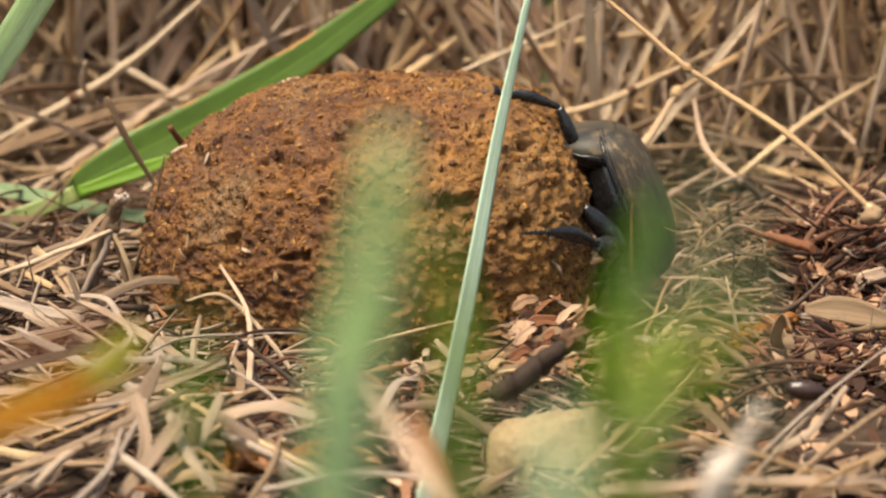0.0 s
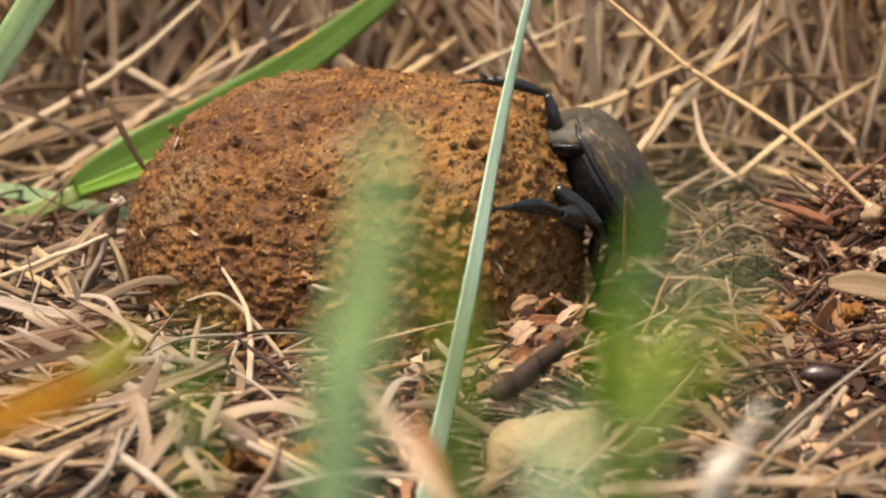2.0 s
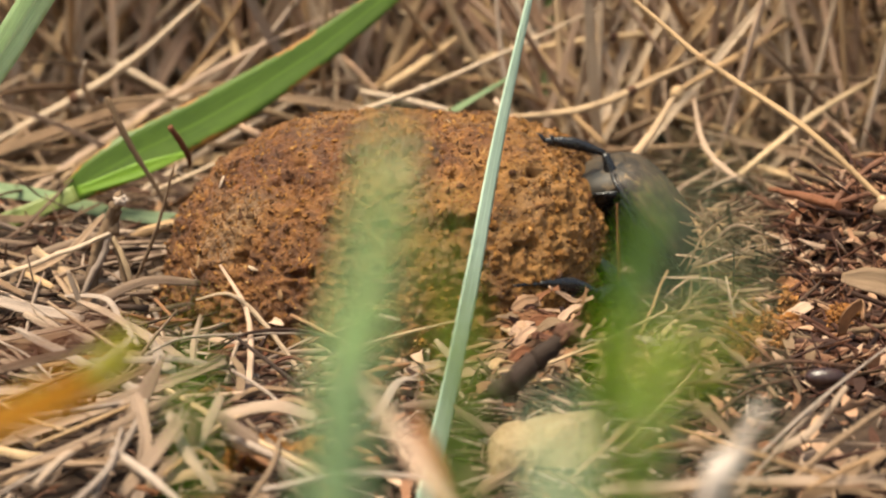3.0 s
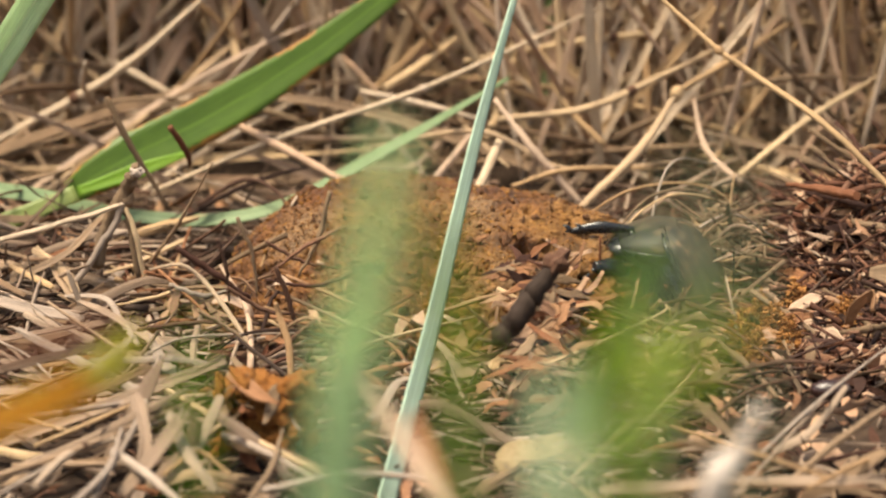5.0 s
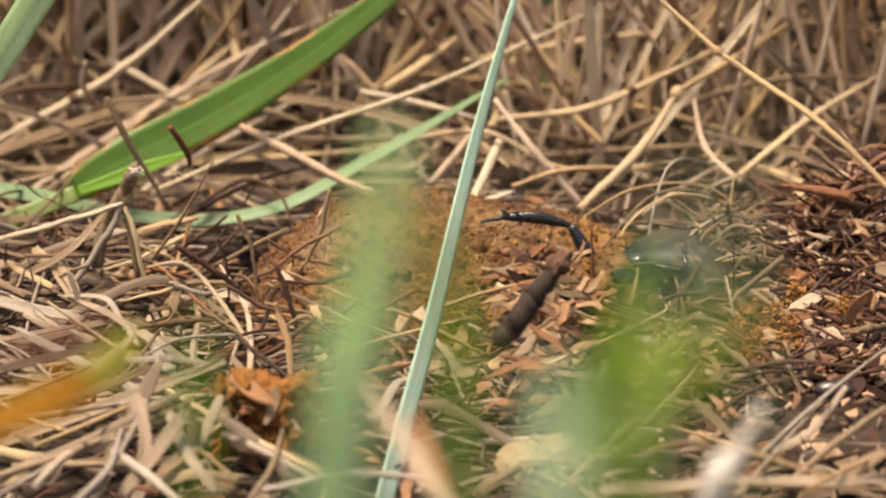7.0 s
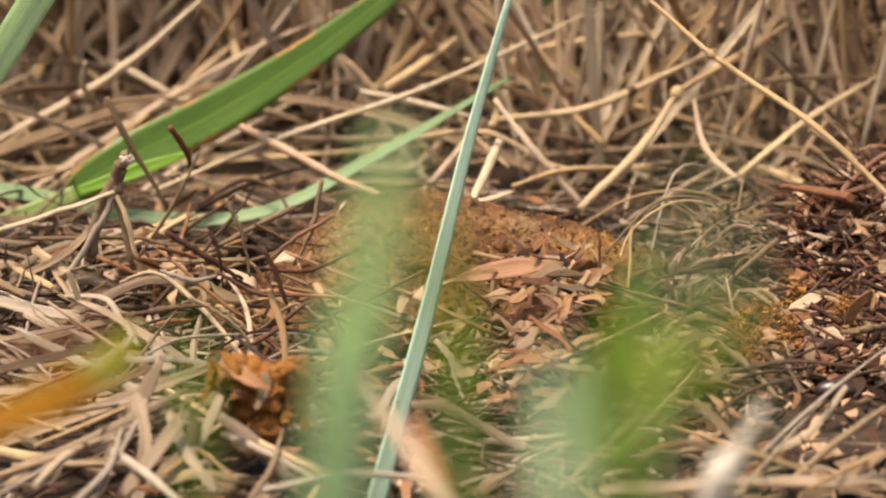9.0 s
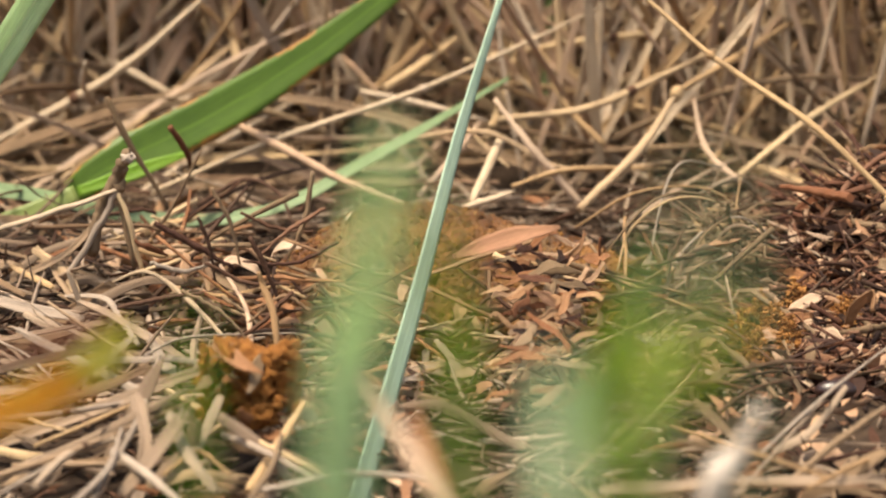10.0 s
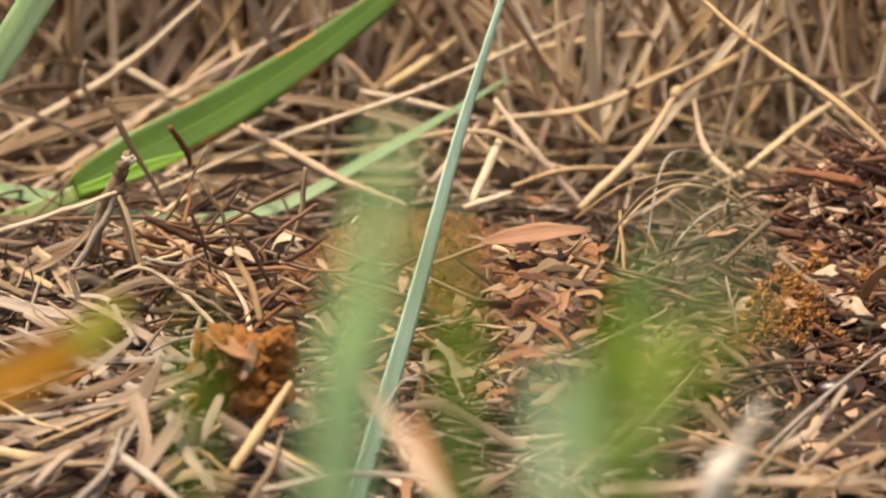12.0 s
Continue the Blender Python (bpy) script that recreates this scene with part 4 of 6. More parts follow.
stalk((0.23, -152, 26.9), (-0.78, -150, 29.32), (-1.63, -148, 30.98), w=1.21, tone="rust", label="short reddish dry stub near the lens")
stalk((14.6, -150, 7.8), (14.9, -160, 28.8), (16.4, -160, 32.3), (17.8, -160, 35), w=1.9, tone="white", label="whitish dry stalk near the lens", tip=0.5)


grass((-21.6, -192, 46.4), (-18.6, -190, 46.9), (-15.9, -188, 47.4), widths=(0.5, 0.9, 0.4), tone="rust", label="withered brown-orange grass leaf near the lens")
grass((5.2, -290, -6), (5.5, -290, 69.5), (5.9, -290, 73.9), (6.5, -290, 78.6), widths=(0.4, 0.4, 0.42, 0.2), tone="olive", label="thin green grass blade close to the lens")
grass((8.6, -285, -6), (8.3, -285, 68), (8, -285, 72.5), (7.7, -285, 77.5), widths=(0.3, 0.36, 0.36, 0.2), tone="olive", label="thin green grass blade close to the lens")


# ---- the dung ball ----
def dung_ball():
    bm = bmesh.new()
    bmesh.ops.create_icosphere(bm, subdivisions=8, radius=1)
    axes = Vector((19.9, 18.0, 16.3))
    for v in bm.verts:
        q = v.co.copy()
        n3 = q.copy()
        r = 1 + 0.03 * noise.noise(q * 1.7 + Vector((3, 1, 5)))
        r += 0.020 * noise.fractal(q * 6, 1.0, 2.0, 3)
        pit = noise.noise(q * 7 + Vector((9, 2, 4))) + 0.4 * noise.noise(q * 19)
        r -= 0.24 * max(0.0, pit - 0.44)
        r += 0.012 * (1 - noise.voronoi(q * 15 + Vector((0.4, 0.2, 0.3)) * noise.noise(q * 9))[0][0] * 1.5)
        rugged = 0.6 + 0.6 * noise.noise(q * 3.1 + Vector((1, 7, 2)))
        r += 0.009 * rugged * (1 - noise.voronoi(q * 29 + Vector((0.3, 0.5, 0.1)) * noise.noise(q * 13))[0][0] * 1.7)
        r += 0.024 * rugged * noise.fractal(q * 24, 0.6, 2.2, 4)
        p = 2.2 + 1.1 * min(max(q.x * 1.6, 0.0), 1.0)
        box = (abs(q.x) ** p + abs(q.y) ** p + abs(q.z) ** p) ** (-1 / p)
        v.co = Vector((n3.x * axes.x, n3.y * axes.y, n3.z * axes.z)) * r * box * MM
    for f in bm.faces:
        f.smooth = True
    ball = thing("dung_ball", bm, M["dung"], "large rust-brown fibrous dung ball being buried", "dung ball")
    rnd = random.Random(5)
    verts, faces = [], []
    surface = ball.data.vertices
    for _ in range(9000):
        v = surface[rnd.randrange(len(surface))]
        nrm = v.normal
        a = nrm.orthogonal().normalized()
        a.rotate(Matrix.Rotation(rnd.uniform(0, 6.28), 3, nrm))
        way = (a + nrm * rnd.uniform(-0.15, 0.95)).normalized()
        side = way.cross(nrm).normalized()
        ln, w = rnd.uniform(0.18, 0.9) * MM, rnd.uniform(0.03, 0.10) * MM
        if rnd.random() < 0.06:
            ln, w = ln * 1.6, w * 1.9
        o = v.co + nrm * 0.05 * MM
        up = side.cross(way)
        k = len(verts)
        for f, g in ((-0.5, 0.6), (0.15, 1.0), (0.5, 0.35)):
            c = o + way * ln * f
            verts += [c + side * w * g, c + up * w * g * 0.45, c - side * w * g, c - up * w * g * 0.45]
        for i in (0, 4):
            for j in range(4):
                faces.append((k + i + j, k + i + (j + 1) % 4, k + i + 4 + (j + 1) % 4, k + i + 4 + j))
        faces += [(k + 3, k + 2, k + 1, k), (k + 8, k + 9, k + 10, k + 11)]
    for _ in range(24000):
        v = surface[rnd.randrange(len(surface))]
        s = rnd.uniform(0.05, 0.19) * MM * (1.9 if rnd.random() < 0.05 else 1.0)
        k = len(verts)
        for d in ((1, 0, 0.2), (-0.2, 1, 0), (-1, 0.1, -0.2), (0.1, -1, 0.1), (0, 0.2, 1), (0.1, 0, -1)):
            verts.append(v.co + Vector((d[0] * rnd.uniform(0.6, 1.3), d[1] * rnd.uniform(0.6, 1.3), d[2] * rnd.uniform(0.6, 1.2))) * s)
        for i in range(4):
            faces += [(k + i, k + (i + 1) % 4, k + 4), (k + (i + 1) % 4, k + i, k + 5)]
    me = bpy.data.meshes.new("fibre_layer")
    me.from_pydata(verts, [], faces)
    me.materials.append(M["fibre"])
    fib = new("fibre_layer", me)
    fib.parent = ball
    tagged(fib, label="crumbs and short ochre plant fibres", kind="stuff")
    clods = [mesh_of(lump((0.62 + 0.1 * (k % 3), 0.45, 0.3), 200 + k, 0.55, 0.05, 3), "clod", M["dung" if k < 6 else "fringe"]) for k in range(12)]
    made = 0
    while made < 290:
        v = surface[rnd.randrange(len(surface))]
        fresh_end = v.co.x > 0.010
        if made >= 130 and not fresh_end:
            continue
        clod = new("clod", clods[rnd.randrange(6, 12) if fresh_end and rnd.random() < 0.75 else rnd.randrange(6)])
        clod.parent = ball
        size = rnd.uniform(0.35, 1.0)
        clod.matrix_basis = Matrix.Translation(v.co) @ v.normal.to_track_quat("Z", "Y").to_matrix().to_4x4() @ pose(0, 0, 0, rnd.uniform(-30, 30), rnd.uniform(-30, 30), rnd.uniform(0, 360)) @ Matrix.Diagonal((size, size, size * 1.3, 1))
        made += 1
    for k in range(60):
        v = surface[rnd.randrange(len(surface))]
        m = Matrix.Translation(v.co + v.normal * 0.12 * MM) @ v.normal.to_track_quat("Z", "Y").to_matrix().to_4x4() @ pose(0, 0, 0, rnd.uniform(-14, 14), rnd.uniform(-14, 14), rnd.uniform(0, 360))
        ln, w = rnd.uniform(0.7, 2.2), rnd.uniform(0.25, 0.6)
        part("straw_flake", ribbon([(-ln / 2, 0, 0), (0, 0.1, 0.12), (ln / 2, 0, 0)], (w * 0.5, w, w * 0.6), 0.09, 0.3, 4, (0, 0, 1), across=2),
             M["pale" if k % 3 == 0 else "tan" if k % 3 == 1 else "rust"], ball, at=m)
    return ball


M["fibre"] = straw_material("chopped fibre", [(0.0, (0.035, 0.014, 0.006)), (0.35, (0.13, 0.050, 0.014)), (0.6, (0.20, 0.085, 0.021)), (0.92, (0.31, 0.145, 0.038)),
                                             (1.0, (0.42, 0.25, 0.10))], island=True, rough=0.6, fleck=0.1)
M["fringe"] = earth_material("fresh orange-brown dung", [(0.3, (0.07, 0.027, 0.008)), (0.5, (0.22, 0.095, 0.024)), (0.72, (0.38, 0.20, 0.065))], 700, 2600, 0.0006)
ball = dung_ball()


# ---- the beetle: z runs to its head, x to its back, y to its sides ----
def shell(zs, wide, high, low, side, groove=0.0, ridges=8):
    """One half of a domed back plate, side +1 or -1, from the middle seam to the edge, with thickness."""
    rings = []
    m = 44
    for k, z in enumerate(zs):
        outer, inner = [], []
        for j in range(m + 1):
            a = j / m * math.pi * 0.56
            cut = 1 + groove * (abs(math.cos(a * ridges)) ** 6 * -1)
            gap = 0.03
            x = low[k] + (high[k] - low[k]) * math.cos(a) * cut
            y = side * (gap + wide[k] * math.sin(a) ** 0.85 * cut)
            outer.append((x, y, z))
            inner.append((low[k] + (high[k] - low[k]) * math.cos(a) * 0.9, side * (gap + wide[k] * math.sin(a) ** 0.85 * 0.93), z))
        rings.append(outer + inner[::-1] if side > 0 else (outer + inner[::-1])[::-1])
    return loft(rings)


def profile(count, lo, hi, fn):
    return [fn(lo + (hi - lo) * k / count) for k in range(count + 1)]


def beetle():
    body = new("dung_beetle")
    tagged(body, "black dung beetle with dusty wing cases clinging to the ball", "beetle")
    n = 26
    zs = profile(n, -9.6, 5.3, lambda z: z)
    def oval(z, drop, p=2.3):
        f = (z + 9.6) / 14.9
        return max(0.02, 1 - abs(2 * min(f, 0.55) / 1.1 - 1) ** p) ** (1 / p) if f < 0.55 else (1 - drop * ((f - 0.55) / 0.45) ** 3.0) * (1 - 0.5 * max(0.0, (f - 0.86) / 0.14) ** 3)
    wide, high = [5.6 * oval(z, 0.25) for z in zs], [3.75 * oval(z, 0.55) for z in zs]
    low = [0.2] * len(zs)
    for s in (1, -1):
        case = part("wing_case", shell(zs, wide, high, low, s, 0.012, 12), M["elytron"], body, "dusty grey-black grooved wing case")
        edge = [(0.2 + (h - 0.2) * math.cos(1.72) * 0.96, s * w * 0.99, z) for z, w, h in zip(zs, wide, high)]
        part("shoulder_line", tube([(x * 1.03 + 0.35, y * 1.0, z) for x, y, z in edge[3:]], (0.05, 0.12, 0.12, 0.09), 6, 30, 0.0), M["black"], case, "fine raised black line")
        part("wing_case_rim", tube(edge[1:], (0.16, 0.24, 0.22, 0.2), 7, 30, 0.0), M["black"], case, "raised glossy black rim")
    bent = at((0.3, 0, 3.2)) @ pose(0, 0, 0, 0, -62) @ at((0, 0, -2.75))
    zp = profile(14, 2.2, 7.4, lambda z: z)

    def collar(z):
        f = (z - 2.2) / 5.2
        return (1 - 0.06 * (1 - f) ** 3) * (1 - 0.42 * f ** 3)

    def shield(lo, hi, top, sink):
        """A ring-shaped slice of the neck shield between two angles from its crest."""
        rings = []
        for z in zp:
            r, f = collar(z), (z - 2.2) / 5.2
            outer, inner = [], []
            for j in range(19):
                a = lo + (hi - lo) * j / 18
                up = top * r * (1 - 0.35 * f * f)
                for out, g in ((outer, 1.0), (inner, 0.9)):
                    out.append(((-sink + (up if math.cos(a) > 0 else 2.1 * r) * math.cos(a)) * g, 4.75 * r * g * math.copysign(abs(math.sin(a)) ** 0.8, math.sin(a)), z))
            rings.append(outer + inner[::-1])
        return loft(rings)

    plate = part("neck_shield", shield(-1.62, 1.62, 2.45, 0.2), M["elytron"], body, "dusty grey-black neck shield", bent)
    part("neck_underside", shield(1.55, 4.73, 2.2, 0.3), M["black"], body, "glossy black underside of the neck", bent)
    for s in (1, -1):
        part("shield_rim", tube([(-0.25, s * 4.78 * collar(z), z) for z in zp], (0.13, 0.15, 0.12), 7, 20), M["black"], plate, "narrow raised black rim")
    rings = []
    for k in range(9):
        f = k / 8
        z, r = 6.9 + 2.2 * f, 3.1 * (1 - 0.55 * f ** 2.2)
        rings.append([(-0.6 + (1.5 if math.cos(a) > 0 else 1.0) * (1 - 0.6 * f) * math.cos(a), r * math.sin(a), z)
                      for a in [2 * math.pi * j / 18 for j in range(18)]])
    part("head", loft(rings), M["black"], body, "flat shovel-shaped black head", bent)
    rings = []
    for k in range(15):
        f = k / 14
        z = -8.6 + 12.5 * f
        r = math.sin(math.pi * (0.08 + 0.8 * f)) ** 0.5
        rings.append([((0.4 if math.cos(a) > 0 else 4.0) * r * math.cos(a) * (1 + 0.04 * math.sin(z * 3.2)), 5.7 * r * math.sin(a), z)
                      for a in [2 * math.pi * j / 20 for j in range(20)]])
    part("belly", loft(rings), M["black"], body, "glossy black ringed underside")
    return body


def toothed_shin(length, width):
    """A leg's shin along +z from the knee, flattened and bowed."""
    bm = tube([(0, 0, 0), (0.35, 0, length * 0.5), (0, 0, length)], (width * 0.22, width * 0.42, width * 0.52, width * 0.4, width * 0.16), 9, 18, 0.0, ratio=0.5, face=(1, 0, 0))
    return bm


def shin_tooth(length, width, k, teeth):
    z = length * (0.42 + 0.55 * k / max(teeth - 1, 1))
    return tube([(width * 0.2, 0, z - 0.3), (width * 0.5, 0, z), (width * 0.64, 0, z + 0.4)], (0.3, 0.2, 0.04), 6, 5)


def bristles(length, width, count):
    """Short stiff hairs round a shin, as one mesh."""
    rnd, verts, faces = random.Random(int(length * 10)), [], []
    for _ in range(count):
        z, a = length * rnd.uniform(0.1, 0.98), rnd.uniform(0, 6.28)
        o = Vector((math.cos(a) * width * 0.28, math.sin(a) * width * 0.2, z))
        tip = o + Vector((math.cos(a), math.sin(a), 0.8)) * rnd.uniform(0.35, 0.75)
        k = len(verts)
        verts += [(o + Vector(d) * 0.04) * MM for d in ((1, 0, 0), (-0.5, 0.87, 0), (-0.5, -0.87, 0))] + [tip * MM]
        faces += [(k, k + 1, k + 3), (k + 1, k + 2, k + 3), (k + 2, k, k + 3)]
    me = bpy.data.meshes.new("bristles")
    me.from_pydata(verts, [], faces)
    me.materials.append(M["black"])
    return me


def foot(length, reach):
    """The thin jointed foot beyond the shin."""
    q = [(0, 0, length - 0.2)] + [(-0.12 * (k + 1), 0.1 * math.sin(k), length + reach * (k + 1) / 5) for k in range(5)]
    return tube(q, (0.16, 0.13, 0.1), 6, 15, 0.0, nodes=(0.2, 0.4, 0.6, 0.8))


def thigh(length, width):
    """A thigh along +z towards the knee, swollen in the middle."""
    return tube([(0, 0, 0), (0.15, 0, length * 0.5), (0, 0, length)], (width * 0.3, width * 0.52, width * 0.5, width * 0.28), 12, 14, 0.0, ratio=0.7)


beetle_body = beetle()
legs, thigh_long = {}, {}
for key, name, long_thigh, long_shin, w, teeth in (("fore", "foreleg", 4.8, 6.2, 1.15, 4), ("near_fore", "foreleg", 4.2, 6.4, 1.15, 4), ("mid", "middle_leg", 4.5, 6.2, 1.4, 0),
                                             ("hind", "hind_leg", 5.2, 6.5, 1.2, 0), ("far_mid", "middle_leg", 4.5, 6.2, 1.0, 0), ("far_hind", "hind_leg", 5.2, 6.5, 0.95, 0)):
    thigh_long[key] = long_thigh
    legs[key] = part(name + "_thigh", thigh(long_thigh, 1.2 if key == "fore" else w * 1.5), M["black"], beetle_body)
    legs[key + "_shin"] = part(name + "_shin", toothed_shin(long_shin, w), M["black"], beetle_body)
    for k in range(teeth):
        part("tooth", shin_tooth(long_shin, w, k, teeth), M["black"], legs[key + "_shin"])
    hairs = new("bristles", bristles(long_shin, w, 40))
    hairs.parent = legs[key + "_shin"]
    tagged(hairs, kind="stuff")
    part("foot", foot(long_shin, 1.8 if teeth else 2.6), M["black"], legs[key + "_shin"])


# ---- things that shift as the ball goes down ----
stone = thing("stone", lump((6.2, 4.6, 8.5), 4, 0.11, 0.14, 6, flat=0.10, box=9.0), M["stone"], "pale yellow sandstone lump in the litter", "stone")
reed = grass((-1.6, -60, -1.9), (-0.7, -52, 0.3), (1.9, -32, 7.2), (4.7, -14, 17.6), (7.8, -2, 28.8), widths=(2.1, 2.05, 1.9, 1.4, 0.7), tone="sage",
             thick=0.3, fold=0.14, label="narrow blue-green upright grass blade in focus", face=(0.25, -1, 0), name="reed_blade")
stem = stalk((38.4, -6, 8.7), (31.4, -4, 14.9), (24, -1, 19.4), (21.5, 0, 21), (13.3, 4, 27.4), w=0.72, tip=0.85, tone="tan", nodes=(0.02, 0.74),
             label="long thin pale dry grass stem with joints", name="long_stalk")
part("joint", lump((1.1, 1.0, 0.9), 9, 0.5, 0.15, 3), M["bark"], stem, "knobbly swollen joint")
twig = stalk((-31.4, -6, 1.4), (-30.5, -6, 5.5), (-29.4, -7, 8.6), (-28.3, -8, 11.3), w=1.6, tip=0.95, tone="bark", rough=0.2,
             label="grey-brown broken upright twig with a knot", name="broken_twig", category="twig")
part("broken_end", lump((0.62, 0.6, 0.5), 14, 0.3, 0.06, 4), M["grey"], twig, "pale splintered end", at=at((3.0, -2.0, 9.3)))
part("bud_scar", lump((0.55, 0.5, 0.8), 15, 0.3, 0.06, 3), M["bark"], twig, at=at((2.3, -1.2, 6.6)))
part("prong", tube([(1.7, -0.3, 6.4), (2.6, -0.6, 4.2), (3.9, -1.0, -1.0)], (0.35, 0.3, 0.22), 7, 10, 0.1, (), 3), M["bark"], twig)
part("prong", tube([(2.3, -1.2, 6.4), (0.6, -0.9, 2.6), (-2.4, -0.6, -2.5)], (0.3, 0.34, 0.26), 7, 12, 0.12, (), 5), M["grey"], twig)
part("prong", tube([(2.2, -1.3, 6.0), (3.4, -1.6, 3.0), (5.0, -1.4, -2.5)], (0.2, 0.26, 0.2), 7, 12, 0.1, (), 6), M["tan"], twig)
part("prong", tube([(2.2, -1.4, 6.2), (-3.5, -0.5, 3.6), (-9.5, 0.5, 1.2)], (0.2, 0.26, 0.22), 7, 12, 0.08, (), 7), M["pale"], twig)
lean_twig = stalk((-28.3, 2, 0.9), (-26.3, -2, 6.9), (-24.6, -6, 14.1), w=0.4, tone="umber", label="thin brown twig leaning on the ball", name="dry_twig", category="twig")
hook = stalk((-11.5, -27, -2.1), (-14.2, -24, 1.1), (-17.1, -22, 4), (-19.3, -22, 5.5), (-22, -22, 4.9), w=0.5, tone="pale", label="thin curled pale stem over the ball's foot")
dark_stick = stalk((3.5, -45, 2.9), (5.4, -45, 4.3), (7.2, -44, 5.6), (9.9, -43, 7.3), w=2.2, tip=0.9, tone="char", rough=0.14, label="thick dark charred stick beside the ball",
                   name="dark_stick", category="stick")
part("broken_end", lump((1.3, 1.1, 0.9), 44, 0.5, 0.08, 4, flat=0.3), M["brown"], dark_stick, "splintered dark broken end", at=at((6.2, 1.6, 4.4), 0, -35, 0))
spike = stalk((16.6, -10, 4), (16.6, -10, 7.6), (16.6, -10, 11.1), w=0.42, tone="rust", label="thin upright reddish spike in front of the beetle", name="dry_twig", category="twig")
amber = grass((-22.69, -195, 43.62), (-18.7, -197, 45.71), (-15.78, -200, 47.99), (-14.02, -203, 50.28), widths=(1.6, 1.95, 1.6, 0.7), tone="amber", label="withered orange and yellow grass leaf")
tip_from = Vector((-22.69, -195, 43.62))
part("tip", ribbon([Vector((-16.5, -201, 48.21)) - tip_from, Vector((-14.92, -203, 49.29)) - tip_from, Vector((-13.83, -205, 51.11)) - tip_from], (0.9, 1.9, 0.9), 0.3, 0.2, 10, (0, -1, 0.2)),
     M["yellowed"], amber, "yellow-green leaf tip")
red_twig = stalk((34.3, -8, 7.7), (31.9, -6, 8.2), (28.5, -4, 8.9), w=1.15, tip=0.6, tone="rust", rough=0.08,
                 label="stout reddish twig on the heap", name="red_twig", category="twig")
curl_stem = stalk((-12.7, -33, 1.2), (-12.9, -32, 3.7), (-13.7, -31, 5.9), (-14, -31, 7.1), w=0.75, tone="tan", label="upright curved yellow stem pushed up")
red_leaf = thing("fallen_leaf", ribbon([(0.3, -22, 6.7), (4.6, -22, 7.5), (9.7, -22, 8.1)], (0.4, 1.7, 1.9, 0.4), 0.2, 0.4, 14, (0, -0.8, 0.6), 0.3, 0.05), M["russet"],
                 "pointed reddish-brown dry leaf pushed up by the ball", "leaf", origin=(4.6, -22, 7.5))
crumb_pile = thing("dung_crumb", lump((3.5, 2.6, 2.4), 21, 0.55, 0.07, 5, flat=0.25), M["crumb"], "orange crumbly lump of dung and fibre", "dung lump", origin=(0, 0, 0))
for k, (x, y, z, s) in enumerate(((-2.4, -1, 1.2, 1.3), (2.6, -0.6, 0.7, 1.4), (0.4, -1.4, -2.6, 1.6), (-1.4, -1.6, -1.2, 1.0), (1.8, -1.2, 1.9, 0.9))):
    part("crumb", lump((s * 1.2, s, s * 0.8), 30 + k, 0.4, 0.05, 4), M["crumb"], crumb_pile, at=at((x, y, z)))
for k in range(26):
    s = 0.35 + 0.5 * abs(math.sin(k * 1.7))
    part("crumb", lump((s * 1.9, s * 0.7, s * 0.9), 300 + k, 0.6, 0.05, 3, flat=0.3), M["crumb"], crumb_pile,
         at=at((3.7 * math.sin(k * 2.3), -1.3 - 0.9 * abs(math.cos(k)), 2.7 * math.sin(k * 1.1 + 0.5)), 40 * math.sin(k), 60 * math.cos(k * 1.7), 37 * k))


def leaflet(seed, long, wide):
    """One small dry leaflet lying along x: curled, with a torn and uneven edge."""
    rnd = random.Random(seed)
    c = rnd.uniform(-0.18, 0.28) * long
    pts = [(-long / 2, 0, 0), (-long * 0.2, rnd.uniform(-0.5, 0.5), c * 0.7), (long * 0.2, rnd.uniform(-0.5, 0.5), c), (long / 2, rnd.uniform(-0.4, 0.4), c * 0.4)]
    ws = [0.25] + [wide * rnd.uniform(0.55, 1.1) * math.sin(math.pi * (0.16 + 0.68 * k / 6)) for k in range(7)] + [rnd.uniform(0.15, 0.6)]
    return ribbon(pts, ws, 0.14, rnd.uniform(0.1, 0.7), 14, (0, 0, 1), rnd.uniform(-0.5, 0.5), rnd.uniform(0.0, 0.05), 4)


LEAFLETS = [mesh_of(leaflet(k, 3.2 + 0.4 * k, 1.15 + 0.17 * (k % 4)), "leaflet", M[("leafy", "rust", "blush", "leafy", "bark")[k % 5]]) for k in range(8)]
TANS = [mesh_of(leaflet(20 + k, 3.0 + 0.6 * k, 0.8 + 0.12 * k), "tan_leaflet", M[("tan", "grey", "tan", "bark")[k]]) for k in range(4)]
HEAP = []
rnd = random.Random(77)
for k in range(230):
    x, y = rnd.uniform(25, 46), rnd.uniform(-24, 18)
    if not outside_pit(x, y, 1.03):
        continue
    ob = new("leaflet", LEAFLETS[rnd.randrange(8)])
    tagged(ob, "small dry reddish-brown leaflet on the heap", "leaflet", "leaflets on the heap")
    HEAP.append((ob, (x, y, heap_height(x, y) + rnd.uniform(0.6, 1.9)), rnd.uniform(0, 60), rnd.uniform(-35, 35), rnd.uniform(0, 360)))
